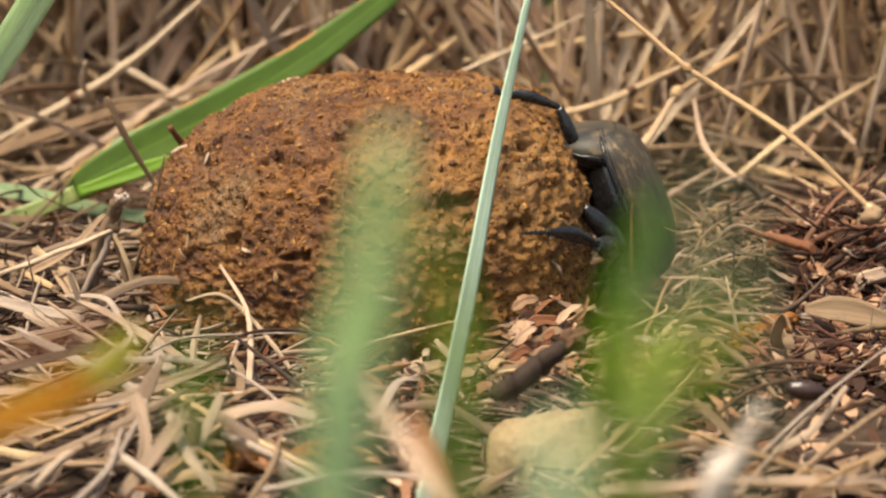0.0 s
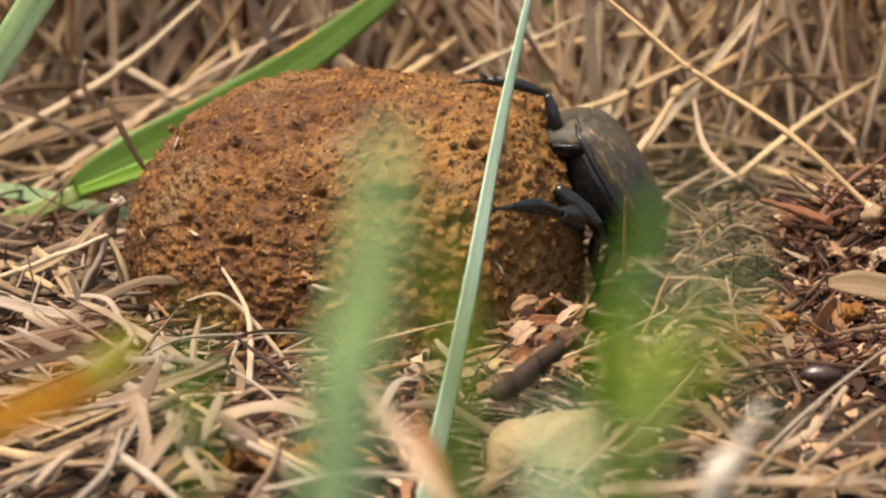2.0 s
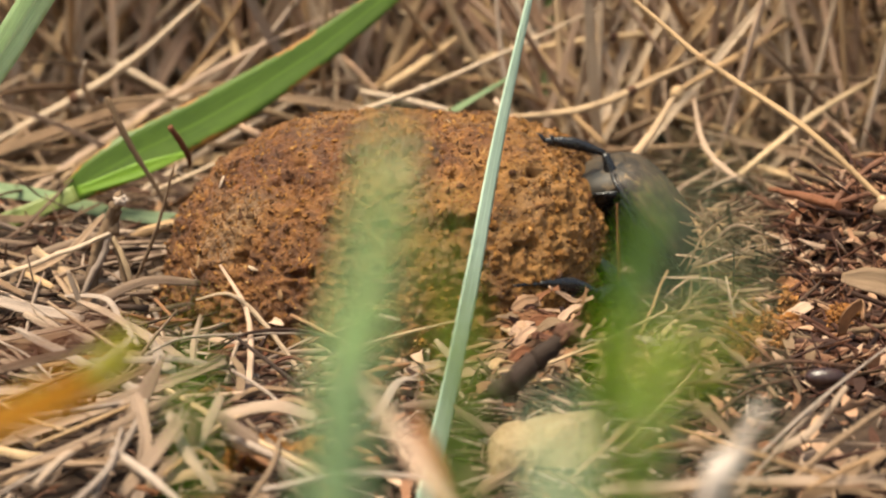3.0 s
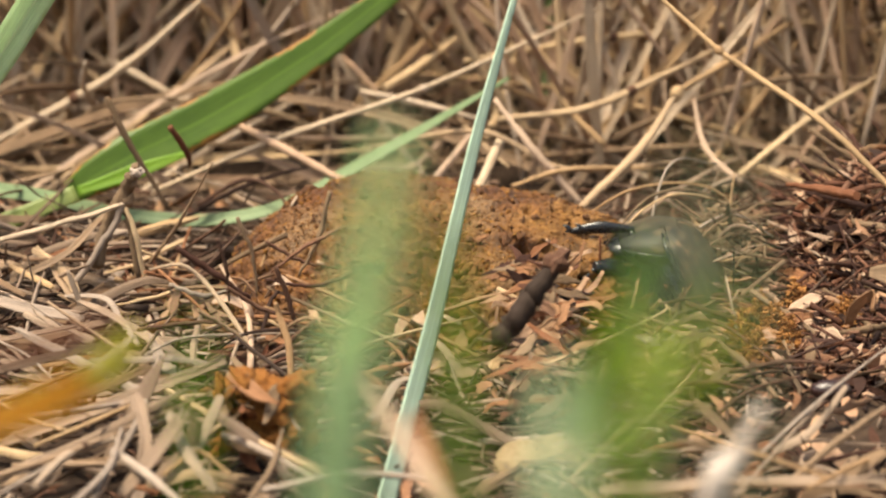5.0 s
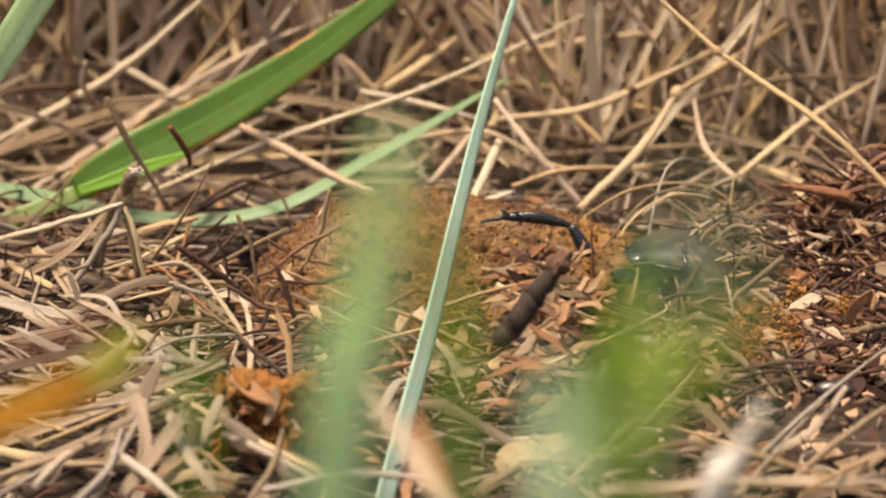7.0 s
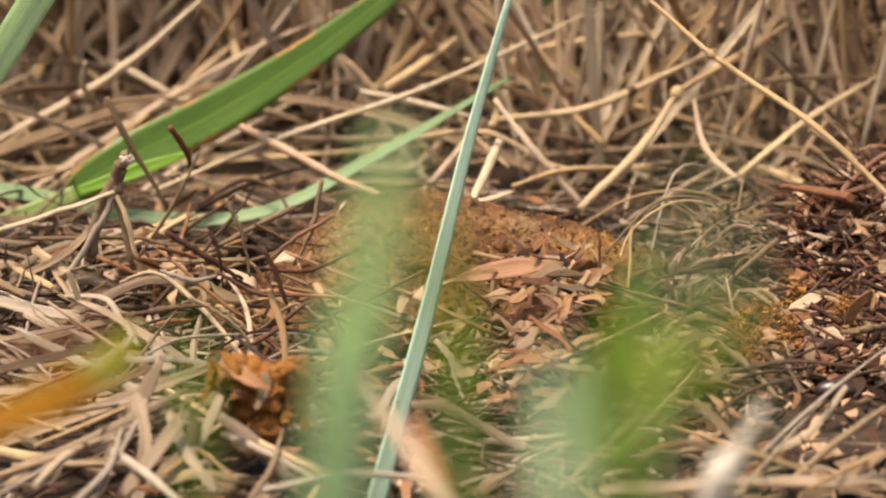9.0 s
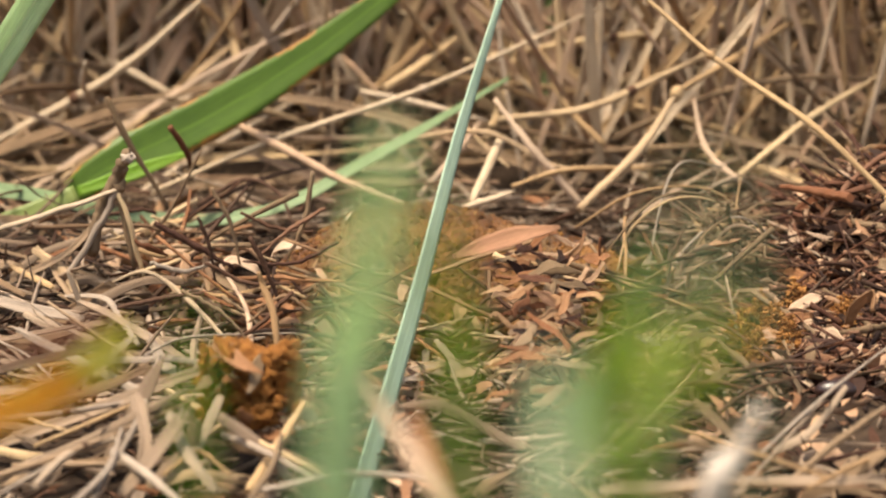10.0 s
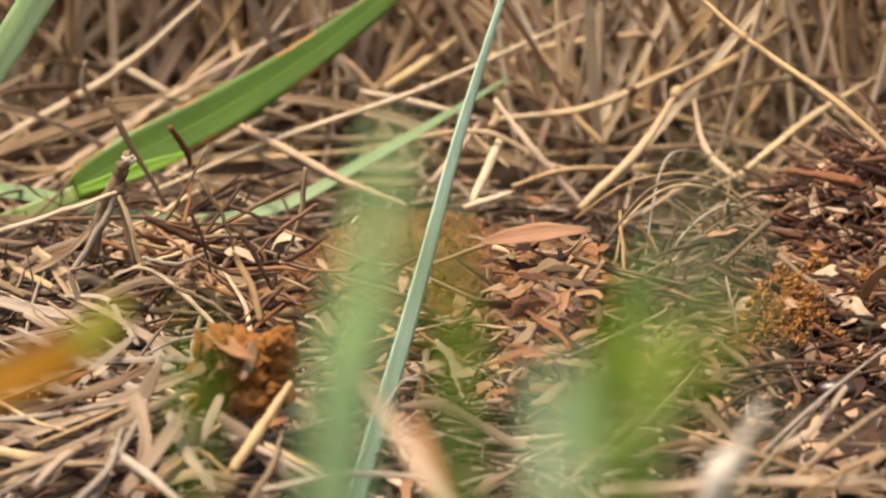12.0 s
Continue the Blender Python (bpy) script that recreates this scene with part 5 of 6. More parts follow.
for k in range(120):
    x, y = rnd.uniform(26, 48), rnd.uniform(-24, 18)
    if not outside_pit(x, y, 1.03):
        continue
    ln = rnd.uniform(6, 15)
    ob = thing("heap_twig", tube([(-ln / 2, 0, 0), (0, rnd.uniform(-1, 1), rnd.uniform(-1, 1)), (ln / 2, 0, rnd.uniform(-1.5, 1.5))], (rnd.uniform(0.16, 0.3), 0.22, 0.12), 6, 10, 0.06, (0.3, 0.7), k), M[("red_twig", "brown", "red_twig", "bark")[k % 4]],
               "thin reddish-brown twig on the heap", "twig", "twigs on the heap")
    HEAP.append((ob, (x, y, heap_height(x, y) + rnd.uniform(0.4, 2.0)), rnd.uniform(-30, 30), rnd.uniform(-35, 35), rnd.uniform(-50, 50)))
# litter round the front of the burrow, heaved up as the ball goes down
RIM = []
STEMS = [mesh_of(tube([(-3 - k, 0, 0), (-1, rnd.uniform(-0.5, 0.5), rnd.uniform(-0.6, 0.6)), (1.5, rnd.uniform(-0.5, 0.5), 0), (3 + k, 0, rnd.uniform(-0.6, 0.6))],
                      (0.16 + 0.05 * (k % 3), 0.2, 0.14), 6, 10, 0.07, (), k), "stem_bit", M[("brown", "bark", "tan", "rust")[k % 4]]) for k in range(8)]
for k in range(270):
    a = radians(rnd.uniform(168, 338))
    g = rnd.uniform(0.93, 1.22)
    x, y = BALL_X + 4 + 26 * g * math.cos(a), BALL_Y + 20.5 * g * math.sin(a)
    if k % 5 < 2:
        ob = tagged(new("leaflet", LEAFLETS[rnd.randrange(5)]), "small dry reddish leaflet by the burrow", "leaflet", "leaflets round the burrow")
    else:
        ob = tagged(new("stem_bit", STEMS[rnd.randrange(8)]), "short broken brown stem by the burrow", "stem bit", "stem bits round the burrow")
    deep = rnd.uniform(-1.2, 7.0)
    RIM.append((ob, (x, y, height(BALL_X + 4 + 30 * math.cos(a), BALL_Y + 24 * math.sin(a)) - deep), rnd.uniform(-35, 35), rnd.uniform(-40, 40), rnd.uniform(0, 360), rnd.uniform(0.75, 1.2)))


# dry grass thrown up over the beetle
TUFT = []
for k, pts in enumerate((
        ((15.1, -6, 3.5), (16.4, -4, 7.1), (20.6, -2, 9.5), (25.8, 0, 8), (28.6, 0, 4.1)),
        ((14.1, -8, 6), (18.3, -6, 10.2), (23, -4, 10.2), (27.7, -2, 6.6)),
        ((18.4, -8, -0.2), (20.9, -6, 5.5), (25.5, -4, 8.2), (29.7, -2, 5.6)),
        ((19.9, -8, -1.7), (24.5, -6, 3.5), (30.2, -4, 0.9)),
        ((15.8, -9, 4.8), (22.3, -9, 4.8), (28.4, -8, 0.9)),
        ((17.4, -6, 1.4), (20.1, 0, 11.4), (24.9, 4, 11)),
        ((22, -7, -2.5), (25, -4, 6.1), (26.2, 0, 10.9)),
        ((25.9, -9, -3), (24.9, -8, 1.9), (20.4, -7, 5.8)),
        ((16.8, -10, -2.2), (22.3, -10, 0.4), (27.9, -9, -1.5)),
        ((11.7, 6, 4.7), (17.3, 6, 8.1), (24, 6, 8.4), (28.6, 4, 5.2)),
        ((18.2, -12, -3.2), (19.4, -12, 0.4), (18.2, -12, 1.9)))):
    TUFT.append((stalk(*pts, w=0.26 + 0.04 * (k % 4), tone=("tan", "bark", "grey")[k % 3], label="thin bent dry stem thrown up beside the burrow", group="stems thrown up"), pts[0]))

for k, p in enumerate(((26.8, -18.5), (34.7, -16.5), (25.6, -22), (29, -17))):
    lumpy = thing("dung_crumb", lump((1.2 + 0.3 * (k % 2), 1.0, 0.8), 50 + k, 0.5, 0.03, 4), M["crumb"], "orange crumbly bit of dung on the heap", "dung lump")
    lumpy.matrix_basis = at((p[0], p[1], height(*p) + 1.4), 0, 0, 50 * k)
    for m in range(7):
        s = rnd.uniform(0.3, 0.7)
        part("crumb", lump((s * 1.2, s, s * 0.8), 70 + 9 * k + m, 0.5, 0.04, 3), M["crumb"], lumpy, at=at((rnd.uniform(-1.9, 1.9), rnd.uniform(-1.4, 0.6), rnd.uniform(-0.8, 0.8))))
rising = grass((2.8, -296, -6), (3.2, -286, 66.7), (3.5, -264, 61.4), (3.6, -238, 55.4), widths=(0.5, 1.0, 1.4, 0.9), tone="olive", label="short pale green grass leaf near the lens")
for k in range(14):
    x, z = rnd.uniform(-3.4, 3.4), rnd.uniform(-4.2, 2.2)
    leaf = new("leaflet", LEAFLETS[(1, 4, 6, 1)[k % 4]])
    leaf.parent = crumb_pile
    leaf.matrix_basis = at((x, rnd.uniform(-3.2, -1.6), z), rnd.uniform(-70, -20), rnd.uniform(-50, 50), rnd.uniform(0, 360))

# pinkish chips and leaflets that pile up between the ball and the stone
CHIP_TONES = ("rust", "red_twig", "bark", "leafy", "rust", "red_twig")
CHIPS = [mesh_of(leaflet(40 + k, 3.0 + 0.65 * (k % 5), 0.72 + 0.2 * (k % 3)), "wood_chip", M[CHIP_TONES[k % 6]]) for k in range(12)]
PILE = []
for k in range(95):
    f = rnd.uniform(0, 1)
    x, y, z = rnd.gauss(8.3, 2.3), -17 - 25 * f, 8.2 - 6.6 * f + rnd.uniform(-1.6, 0.9)
    ob = tagged(new("wood_chip", CHIPS[rnd.randrange(12)]), "pinkish-brown dry chip in the pile by the burrow", "chip", "chips piled by the burrow")
    PILE.append((ob, (x, y, z), rnd.uniform(10, 80), rnd.uniform(-40, 40), rnd.uniform(-70, 70)))
for k in range(100):
    x, y = rnd.uniform(23, 46), rnd.uniform(-56, -20)
    if not outside_pit(x, y, 1.05) or (26 < x < 44 and -53 < y < -34 and k % 8):
        continue
    ob = tagged(new("torn_leaf", CHIPS[rnd.randrange(12)] if k % 3 else LEAFLETS[rnd.randrange(8)]), "torn dry brown leaf at the foot of the heap", "dry leaf", "torn leaves")
    ob.matrix_basis = at((x, y, height(x, y) + rnd.uniform(0.9, 2.2)), rnd.uniform(-5, 60), rnd.uniform(-35, 35), rnd.uniform(0, 360))
for k in range(30):
    x, y = rnd.uniform(23, 46), rnd.uniform(-60, -20)
    if not outside_pit(x, y, 1.05) or (26 < x < 44 and -53 < y < -34 and k % 3):
        continue
    ln, w = rnd.uniform(6, 16), rnd.uniform(0.3, 0.6)
    ob = thing("foot_twig", tube([(-ln / 2, 0, 0), (-ln * 0.1, rnd.uniform(-1, 1), rnd.uniform(-0.6, 1)), (ln / 2, 0, 0)], (w * 0.4, w * 0.5, w * 0.3), 7, 12, 0.06, (0.35,), k),
               M[("red_twig", "brown", "red_twig", "red_twig", "bark")[k % 5]], "reddish-brown dry twig at the foot of the heap", "twig", "twigs at the foot of the heap")
    ob.matrix_basis = at((x, y, height(x, y) + rnd.uniform(1.2, 2.8)), rnd.uniform(-12, 12), rnd.uniform(-22, 22), rnd.uniform(-60, 60))
for k in range(70):
    x, y = rnd.uniform(13, 24), rnd.uniform(-40, -19)
    if not outside_pit(x, y, 1.02):
        continue
    ob = tagged(new("pale_chip", TANS[k % 4] if k % 2 else CHIPS[3]), "pale torn straw chip before the burrow", "chip", "pale chips before the burrow")
    ob.matrix_basis = at((x, y, height(x, y) + rnd.uniform(0.8, 2.4)), rnd.uniform(10, 60), rnd.uniform(-40, 40), rnd.uniform(0, 360))

for k in range(190):
    a, r = rnd.uniform(0, 6.28), rnd.uniform(0, 1) ** 0.6
    x, y = 25.2 + 4.6 * r * math.cos(a), -3 + 9 * r * math.sin(a)
    z = 8.6 * (1 - r * r) - 0.8 + rnd.uniform(-1.4, 0.6)
    ln, w = rnd.uniform(2.4, 8.5), rnd.uniform(0.14, 0.46)
    az, el = rnd.gauss(0.5, 0.9), rnd.uniform(-0.9, 0.9)
    d = Vector((math.cos(az) * math.cos(el), math.sin(az) * math.cos(el) * 0.6, math.sin(el))) * ln / 2
    o, bow = Vector((x, y, z)), Vector((rnd.gauss(0, 0.5), 0, rnd.gauss(0.3, 0.5)))
    bm = ribbon([o - d, o + bow, o + d], (w * 0.5, w, w * 0.9, w * 0.3), 0.1, rnd.uniform(-0.4, 0.6), 8, (0, -0.8, 0.6), rnd.uniform(-1, 1), across=3)
    thing("torn_straw", bm, M[("umber", "tan", "bark", "umber", "bark", "blush", "brown")[k % 7]], "torn dry grass bit heaped beside the burrow", "straw", "torn straw bits", origin=o - d)

late_straw = stalk((-16.4, -62.0, 1.7), (-14.1, -58.0, 4.2), (-12.0, -55.0, 6.9), w=1.1, tone="tan", label="short thick yellow straw pushed up late")

# brown twigs that come up beside the sinking ball
SPRUNG = []
for pts, w, tone in (
        (((-9.8, -17, 13.6), (-10.8, -17, 9.3), (-12.5, -17, 6)), 0.56, "bark"), (((-22.9, -20, 9.4), (-19.6, -20, 7), (-16.6, -20, 4.9)), 0.71, "red_twig"),
        (((-14.3, -24, 8.8), (-13.1, -24, 5.6), (-12.4, -24, 2.7)), 0.56, "brown"), (((-26.2, -24, 3.1), (-22.4, -24, 3.6), (-18.7, -24, 3.8)), 0.51, "brown"),
        (((-7, -22, 8), (-10.8, -22, 6.5), (-15.2, -22, 7)), 0.46, "red_twig"), (((-8.7, -18, 10.6), (-11.7, -18, 9), (-14.9, -18, 6.6)), 0.46, "red_twig"),
        (((-18.5, -23, 6.6), (-15.2, -23, 4.6), (-11.5, -23, 4.1)), 0.46, "brown"), (((-17.7, -19, 11.8), (-16.5, -19, 8.8), (-16, -19, 4.8)), 0.46, "bark"),
        (((-19.3, -21, 10.3), (-18.6, -21, 7.8), (-18.4, -21, 4.8)), 0.41, "brown"), (((-10.7, -28, 5.1), (-13.6, -28, 2.7), (-16.4, -28, 1.2)), 0.51, "brown"),
        (((-20.7, -28, 5.9), (-17.4, -28, 3.7), (-15, -28, 0.7)), 0.46, "bark"), (((-9.3, -27, 3.4), (-11.7, -27, 4.9), (-14.6, -27, 2.9)), 0.41, "rust"),
        (((-15.4, -16, 9), (-12.5, -16, 7.3), (-9, -16, 6.5)), 0.41, "brown"), (((-23.6, -19, 5.8), (-20.7, -19, 4.8), (-17.7, -19, 5.5)), 0.51, "grey")):
    SPRUNG.append((stalk(*pts, w=w, tone=tone, rough=0.08, label="thin reddish-brown twig pushed up beside the ball", name="sprung_twig", category="twig", group="twigs pushed up"), pts[0]))

# single finds on the heap and before the burrow
seed_ob = thing("seed", lump((1.7, 0.9, 0.85), 61, 0.06, 0.3, 4), M["seed"], "glossy dark brown seed in the litter", "seed")
pale_leaf = thing("fallen_leaf", ribbon([(31.1, -21, 3.9), (34.3, -21, 3.8), (38.7, -21, 2.7)], (0.8, 2.2, 2.4, 1.0), 0.25, 0.35, 14, (0, -0.9, 0.5)), M["bark"],
                  "pale grey-pink dry leaf on the heap", "leaf", origin=(34.3, -21, 3.5))
curl_leaf = thing("curled_leaf", ribbon([(28.6, -26, 1.4), (28.1, -27, 3.4), (28.9, -27, 4.9), (29.5, -28, 3.7)], (0.8, 1.3, 1.3, 0.6), 0.3, 0.3, 16, (0.3, -1, 0.3)), M["rust"],
                  "curled orange-brown dry leaf", "leaf", origin=(29, -27, 3.4))
for k, (p, q, wd) in enumerate((((5.9, -22, 4.1), (10.5, -22, 4.4), 1.1), ((7.1, -23, 3.2), (11.2, -23, 3.8), 1.3), ((5.6, -25, 2.7), (9.7, -24, 3.1), 0.9), ((6.4, -21, 4.8), (8.5, -22, 3.9), 0.8),
                                ((8.5, -25, 2.3), (10.9, -24, 3.3), 0.8), ((6, -27, 2.3), (9.9, -26, 2.6), 1.2), ((7.7, -29, 2.2), (11.3, -28, 2.9), 1.0),
                                ((5.5, -31, 2), (8.9, -29, 2.5), 1.1), ((9.7, -23, 3.1), (11.9, -23, 3.8), 0.9), ((6.3, -24, 3.5), (8, -25, 2.3), 0.9))):
    mid = Vector(p).lerp(Vector(q), 0.5) + Vector((0, 0, 0.3))
    q = Vector(p).lerp(Vector(q), (0.5, 0.8, 0.55, 1.0, 0.7)[k % 5]) + Vector((0, (k % 3) * 0.7, (0.9, -0.7, 0.3, 0.6, -0.4)[k % 5]))
    mid = Vector(p).lerp(q, 0.5) + Vector((0, 0, 0.3))
    thing("wood_chip", ribbon([p, mid, q], (0.3, wd * 0.9, wd * 0.6, wd * 0.8, 0.2), 0.16, 0.4, 10, (0.4 * (k % 2), -1, 0.5), 0.5 * (k % 3) - 0.4), M[("leafy", "rust", "blush")[k % 3]], "pinkish-brown dry chip beside the ball", "chip", "chips beside the ball", origin=p)
for k in range(80):
    p = Vector((4.6, -31, 2)).lerp(Vector((22.6, -31, 2)), (k * 83) % 400 / 380) + Vector((0, rnd.uniform(-6, 16), 0))
    if not outside_pit(p.x, p.y, 1.02):
        continue
    ob = tagged(new("tan_leaflet", TANS[k % 4]), "small dry tan leaflet before the burrow", "leaflet", "leaflets before the burrow")
    ob.matrix_basis = at((p.x, p.y, height(p.x, p.y) + rnd.uniform(1.0, 2.2)), rnd.uniform(-10, 40), rnd.uniform(-30, 30), rnd.uniform(0, 360))


# ---- movement ----
BEETLE = [
    (0.0, (15.7, 1, 10.2), -22), (0.5, (15.9, 1, 9.6), -22), (1.0, (16.1, 1, 9.2), -21), (1.5, (14.8, 1, 11.2), -25),
    (2.0, (14.1, 1, 11.6), -30), (2.5, (16.3, 1, 8.7), -38), (3.0, (17.7, 1, 7.6), -36), (3.2, (18.5, 1, 6.9), -35),
    (4.8, (20.9, -6, 3.4), -25), (5.5, (22, -5, 1.9), -22), (6.5, (22.8, -5, 1.1), -20), (7.2, (22.6, -5, 1.5), -20),
    (8.8, (22.5, 4, -19.3), -10), (12.0, (22.5, 4, -21.5), -10)]
TURN = 3

# hip, knee and foot of the visible legs
FORE = [
    (0.0, (11.7, -2, 14.2), (10.4, -2, 17.5), (0.8, -2, 19.7)), (0.5, (11.8, -2, 13.8), (10.5, -2, 17.2), (0.9, -2, 19.5)), (1.0, (12.2, -2, 13.4), (10.9, -2, 16.9), (1.1, -2, 19.4)),
    (1.5, (10.4, -2, 15.7), (9.3, -2, 18.9), (-0.2, -2, 20.7)), (2.0, (10.1, -2, 15.9), (9.3, -2, 18.7), (0.1, -2, 20.6)), (2.5, (14, -2, 11.8), (13.2, -2, 14.8), (3.8, -2, 16.9)),
    (3.0, (15.5, -2, 10), (14.5, -2, 13.3), (5.3, -2, 15)), (3.2, (16.6, -2, 9.2), (15.9, -2, 12.6), (6.6, -2, 14.4)), (4.8, (15.8, -8, 4.1), (16.9, -8, 8.6), (8.3, -8, 8)),
    (5.5, (16.5, -8, 1.1), (17.2, -8, 5), (10.1, -8, 5.4)), (6.0, (16.8, -8, 0.9), (15, -8, 7.4), (6.5, -8, 8.6)), (6.5, (16.9, -8, 1.1), (14.9, -8, 6.8), (6.5, -8, 8.2)),
    (7.0, (13.4, -8, 4.6), (11.3, -8, 8.1), (3.3, -8, 9)), (7.2, (14.3, -8, 3.5), (13, -8, 7.3), (4.8, -8, 8.6)), (8.8, (18.9, 0, -15.1), (17.3, 0, -12.9), (9.1, 0, -11.3)), (12.0, (18.9, 0, -17.2), (17.3, 0, -15.1), (9.1, 0, -13.5))]
MID = [
    (0.0, (16.1, -8, 5.5), (13.5, -14, 7.9), (5.9, -20, 11.2)), (0.5, (16.2, -8, 5.1), (13.7, -14, 7.5), (6, -20, 10.8)), (1.0, (16.4, -8, 4.7), (13.9, -14, 7.1), (6.1, -20, 10.3)),
    (1.5, (14.8, -8, 7.6), (12.1, -14, 10.1), (4.6, -20, 12.6)), (2.0, (13.3, -8, 8.1), (10.4, -14, 10.7), (3, -20, 13)), (2.5, (15.3, -8, 2.9), (12.7, -14, 5.1), (5.1, -20, 8.4)),
    (3.0, (16.3, -8, 1.4), (13.7, -14, 3.4), (6.2, -18, 5.8)), (3.2, (16.9, -8, 0.9), (14.1, -14, 2.7), (6.4, -18, 5.1)), (4.8, (18.5, -6, -7), (15.9, -8, -6.4), (8.3, -10, -6.4)),
    (8.8, (18.7, -6, -18.6), (16, -8, -18), (8.4, -10, -17.9)), (12.0, (18.7, -6, -19.7), (16, -8, -19.1), (8.4, -10, -19))]
HIND = [
    (0.0, (12.5, -9, 9.8), (16, -9, 6.3), (15, -4, -1.2)), (0.5, (12.6, -9, 9.3), (16.2, -9, 5.9), (15.2, -4, -1.6)), (1.0, (13.1, -9, 8.8), (16.4, -9, 5.2), (15.4, -4, -2.3)),
    (1.5, (11.2, -9, 11.2), (14.6, -9, 7.8), (14, -4, 0.4)), (2.0, (10.4, -9, 11.3), (13.8, -9, 8.3), (13.5, -4, 0.9)), (2.5, (12.8, -9, 6.3), (15.8, -9, 2.2), (15, -4, -5.4)),
    (3.2, (14.5, -9, 4.2), (17.8, -9, 0.6), (16.6, -4, -7)), (4.8, (16.5, -6, -2.8), (19.5, -6, -6.5), (18.7, -4, -13.4)), (8.8, (16.6, -6, -18.6), (19.7, -6, -21.8), (18.9, -4, -28.9)),
    (12.0, (16.6, -6, -19.7), (19.7, -6, -22.9), (18.9, -4, -30))]


def bone(p, q, roll=0.0):
    """The pose of a limb that starts at p and points to q."""
    m = (Vector(q) - Vector(p)).to_track_quat("Z", "Y").to_matrix().to_4x4()
    return Matrix.Translation(Vector(p) * MM) @ m @ pose(0, 0, 0, 0, 0, roll)


def body_pose(p, lean):
    return at(p, 0, lean) @ pose(0, 0, 0, 0, 0, TURN)


def body_at(t):
    """The beetle's pose at t, between its rows."""
    for (t0, p0, a0), (t1, p1, a1) in zip(BEETLE, BEETLE[1:]):
        if t0 <= t <= t1:
            f = (t - t0) / (t1 - t0)
            return body_pose(Vector(p0).lerp(Vector(p1), f), a0 + (a1 - a0) * f)


def step_legs(key, rows, roll):
    def root(hip, knee):
        return Vector(knee) + (Vector(hip) - Vector(knee)).normalized() * thigh_long[key]
    walk(legs[key], [(t, body_at(t).inverted() @ bone(root(hip, knee), knee)) for t, hip, knee, foot in rows])
    walk(legs[key + "_shin"], [(t, body_at(t).inverted() @ bone(knee, foot, roll)) for t, hip, knee, foot in rows])


def drift(ob, rows):
    walk(ob, [(t, at(p, 0, turn)) for t, p, turn in rows])


def motions():
    walk(ball, [
        (0.0, at((-7.1, 0, 3.2))), (0.5, at((-6.8, 0, 2.7))), (1.0, at((-6.5, 0, 2.6))), (1.5, at((-8.1, 0, 3.9), -1, 0, -2)),
        (2.0, at((-8.5, 0, 3.5), -2, 0, -13)), (2.5, at((-6.3, 0, 1.1), -3, 0, -6)), (3.0, at((-5.3, 0, -0.1), -5, 0, -5)),
        (3.2, at((-5.2, 0, -0.2), -5, 0, -5)), (4.0, at((-3.5, 0, -3.2), -14, 4, -5)), (4.8, at((-2, 1, -6.2), -24, 8, -4)),
        (5.5, at((-0.8, 1, -7.9), -27, 9, -4)), (6.5, at((0.1, 1, -8.6), -28, 10, -4)), (7.2, at((0.3, 1, -8.3), -28, 10, -4)),
        (8.8, at((0.7, 1, -8.9), -32, 14, -4)), (9.5, at((1, 1, -9.5), -33, 15, -4)), (10.5, at((0.8, 1, -10.9), -35, 17, -4)),
        (12.0, at((0.8, 1, -11.1), -36, 18, -4))])
    walk(beetle_body, [(t, body_pose(p, lean)) for t, p, lean in BEETLE])
    step_legs("fore", FORE, 90)
    step_legs("mid", MID, 90)
    step_legs("hind", HIND, 0)
    for key, hip, knee, foot in (("near_fore", (-4, -2, 3), (-6.5, -4.5, 5), (-12, -4, 3)), ("far_mid", (-2.5, 3, -1), (-4, 6.5, 0), (-10, 6, 0)),
                                 ("far_hind", (-2, 3.5, -5), (-2.5, 7, -8), (-7, 6, -12))):
        legs[key].matrix_basis, legs[key + "_shin"].matrix_basis = bone(hip, knee), bone(knee, foot)
    drift(reed, [(0.0, (-1.6, -60, -1.9), 0), (3.2, (-1.6, -60, -1.9), 0.3), (4.8, (-4.6, -60, -1.9), 3.2), (7.2, (-4.8, -60, -1.9), 3.6),
                 (8.8, (-5.2, -60, -1.9), 3.7), (9.5, (-6.2, -60, -1.9), 4.4), (10.5, (-7.0, -60, -1.9), 5.2), (12.0, (-7.0, -60, -1.9), 5.5)])
    drift(stem, [
        (0.0, (38.4, -6, 8.7), 0), (0.5, (39, -6, 9.3), 0), (1.0, (38.7, -6, 9.1), 0), (1.5, (38.4, -6, 8.8), 0), (2.0, (38.4, -6, 8.8), 0),
        (2.5, (39.7, -6, 9.6), 0.5), (3.2, (39.5, -6, 9.4), 0.5), (4.8, (40.9, -6, 9.9), 1.5), (6.0, (40.5, -6, 9.7), 1.2), (7.2, (40.8, -6, 9.8), 1.5),
        (9.5, (40.2, -6, 9.6), 1), (11.5, (40.4, -6, 9.7), 1.2), (12.0, (42.9, -6, 11), 2)])
    drift(twig, [(0.0, (-31.4, -6, 1.4), 0), (1.5, (-31.6, -6, 1.2), 0), (2.5, (-31.8, -6, 0.9), 0), (3.2, (-31.3, -6, 1.4), 0), (4.8, (-30.8, -6, 4), 5), (7.2, (-30.9, -6, 4.1), 5),
                 (8.8, (-31.4, -6, 4.9), 3), (9.5, (-31.3, -6, 5.2), 3), (12.0, (-31.2, -6, 5), 3)])
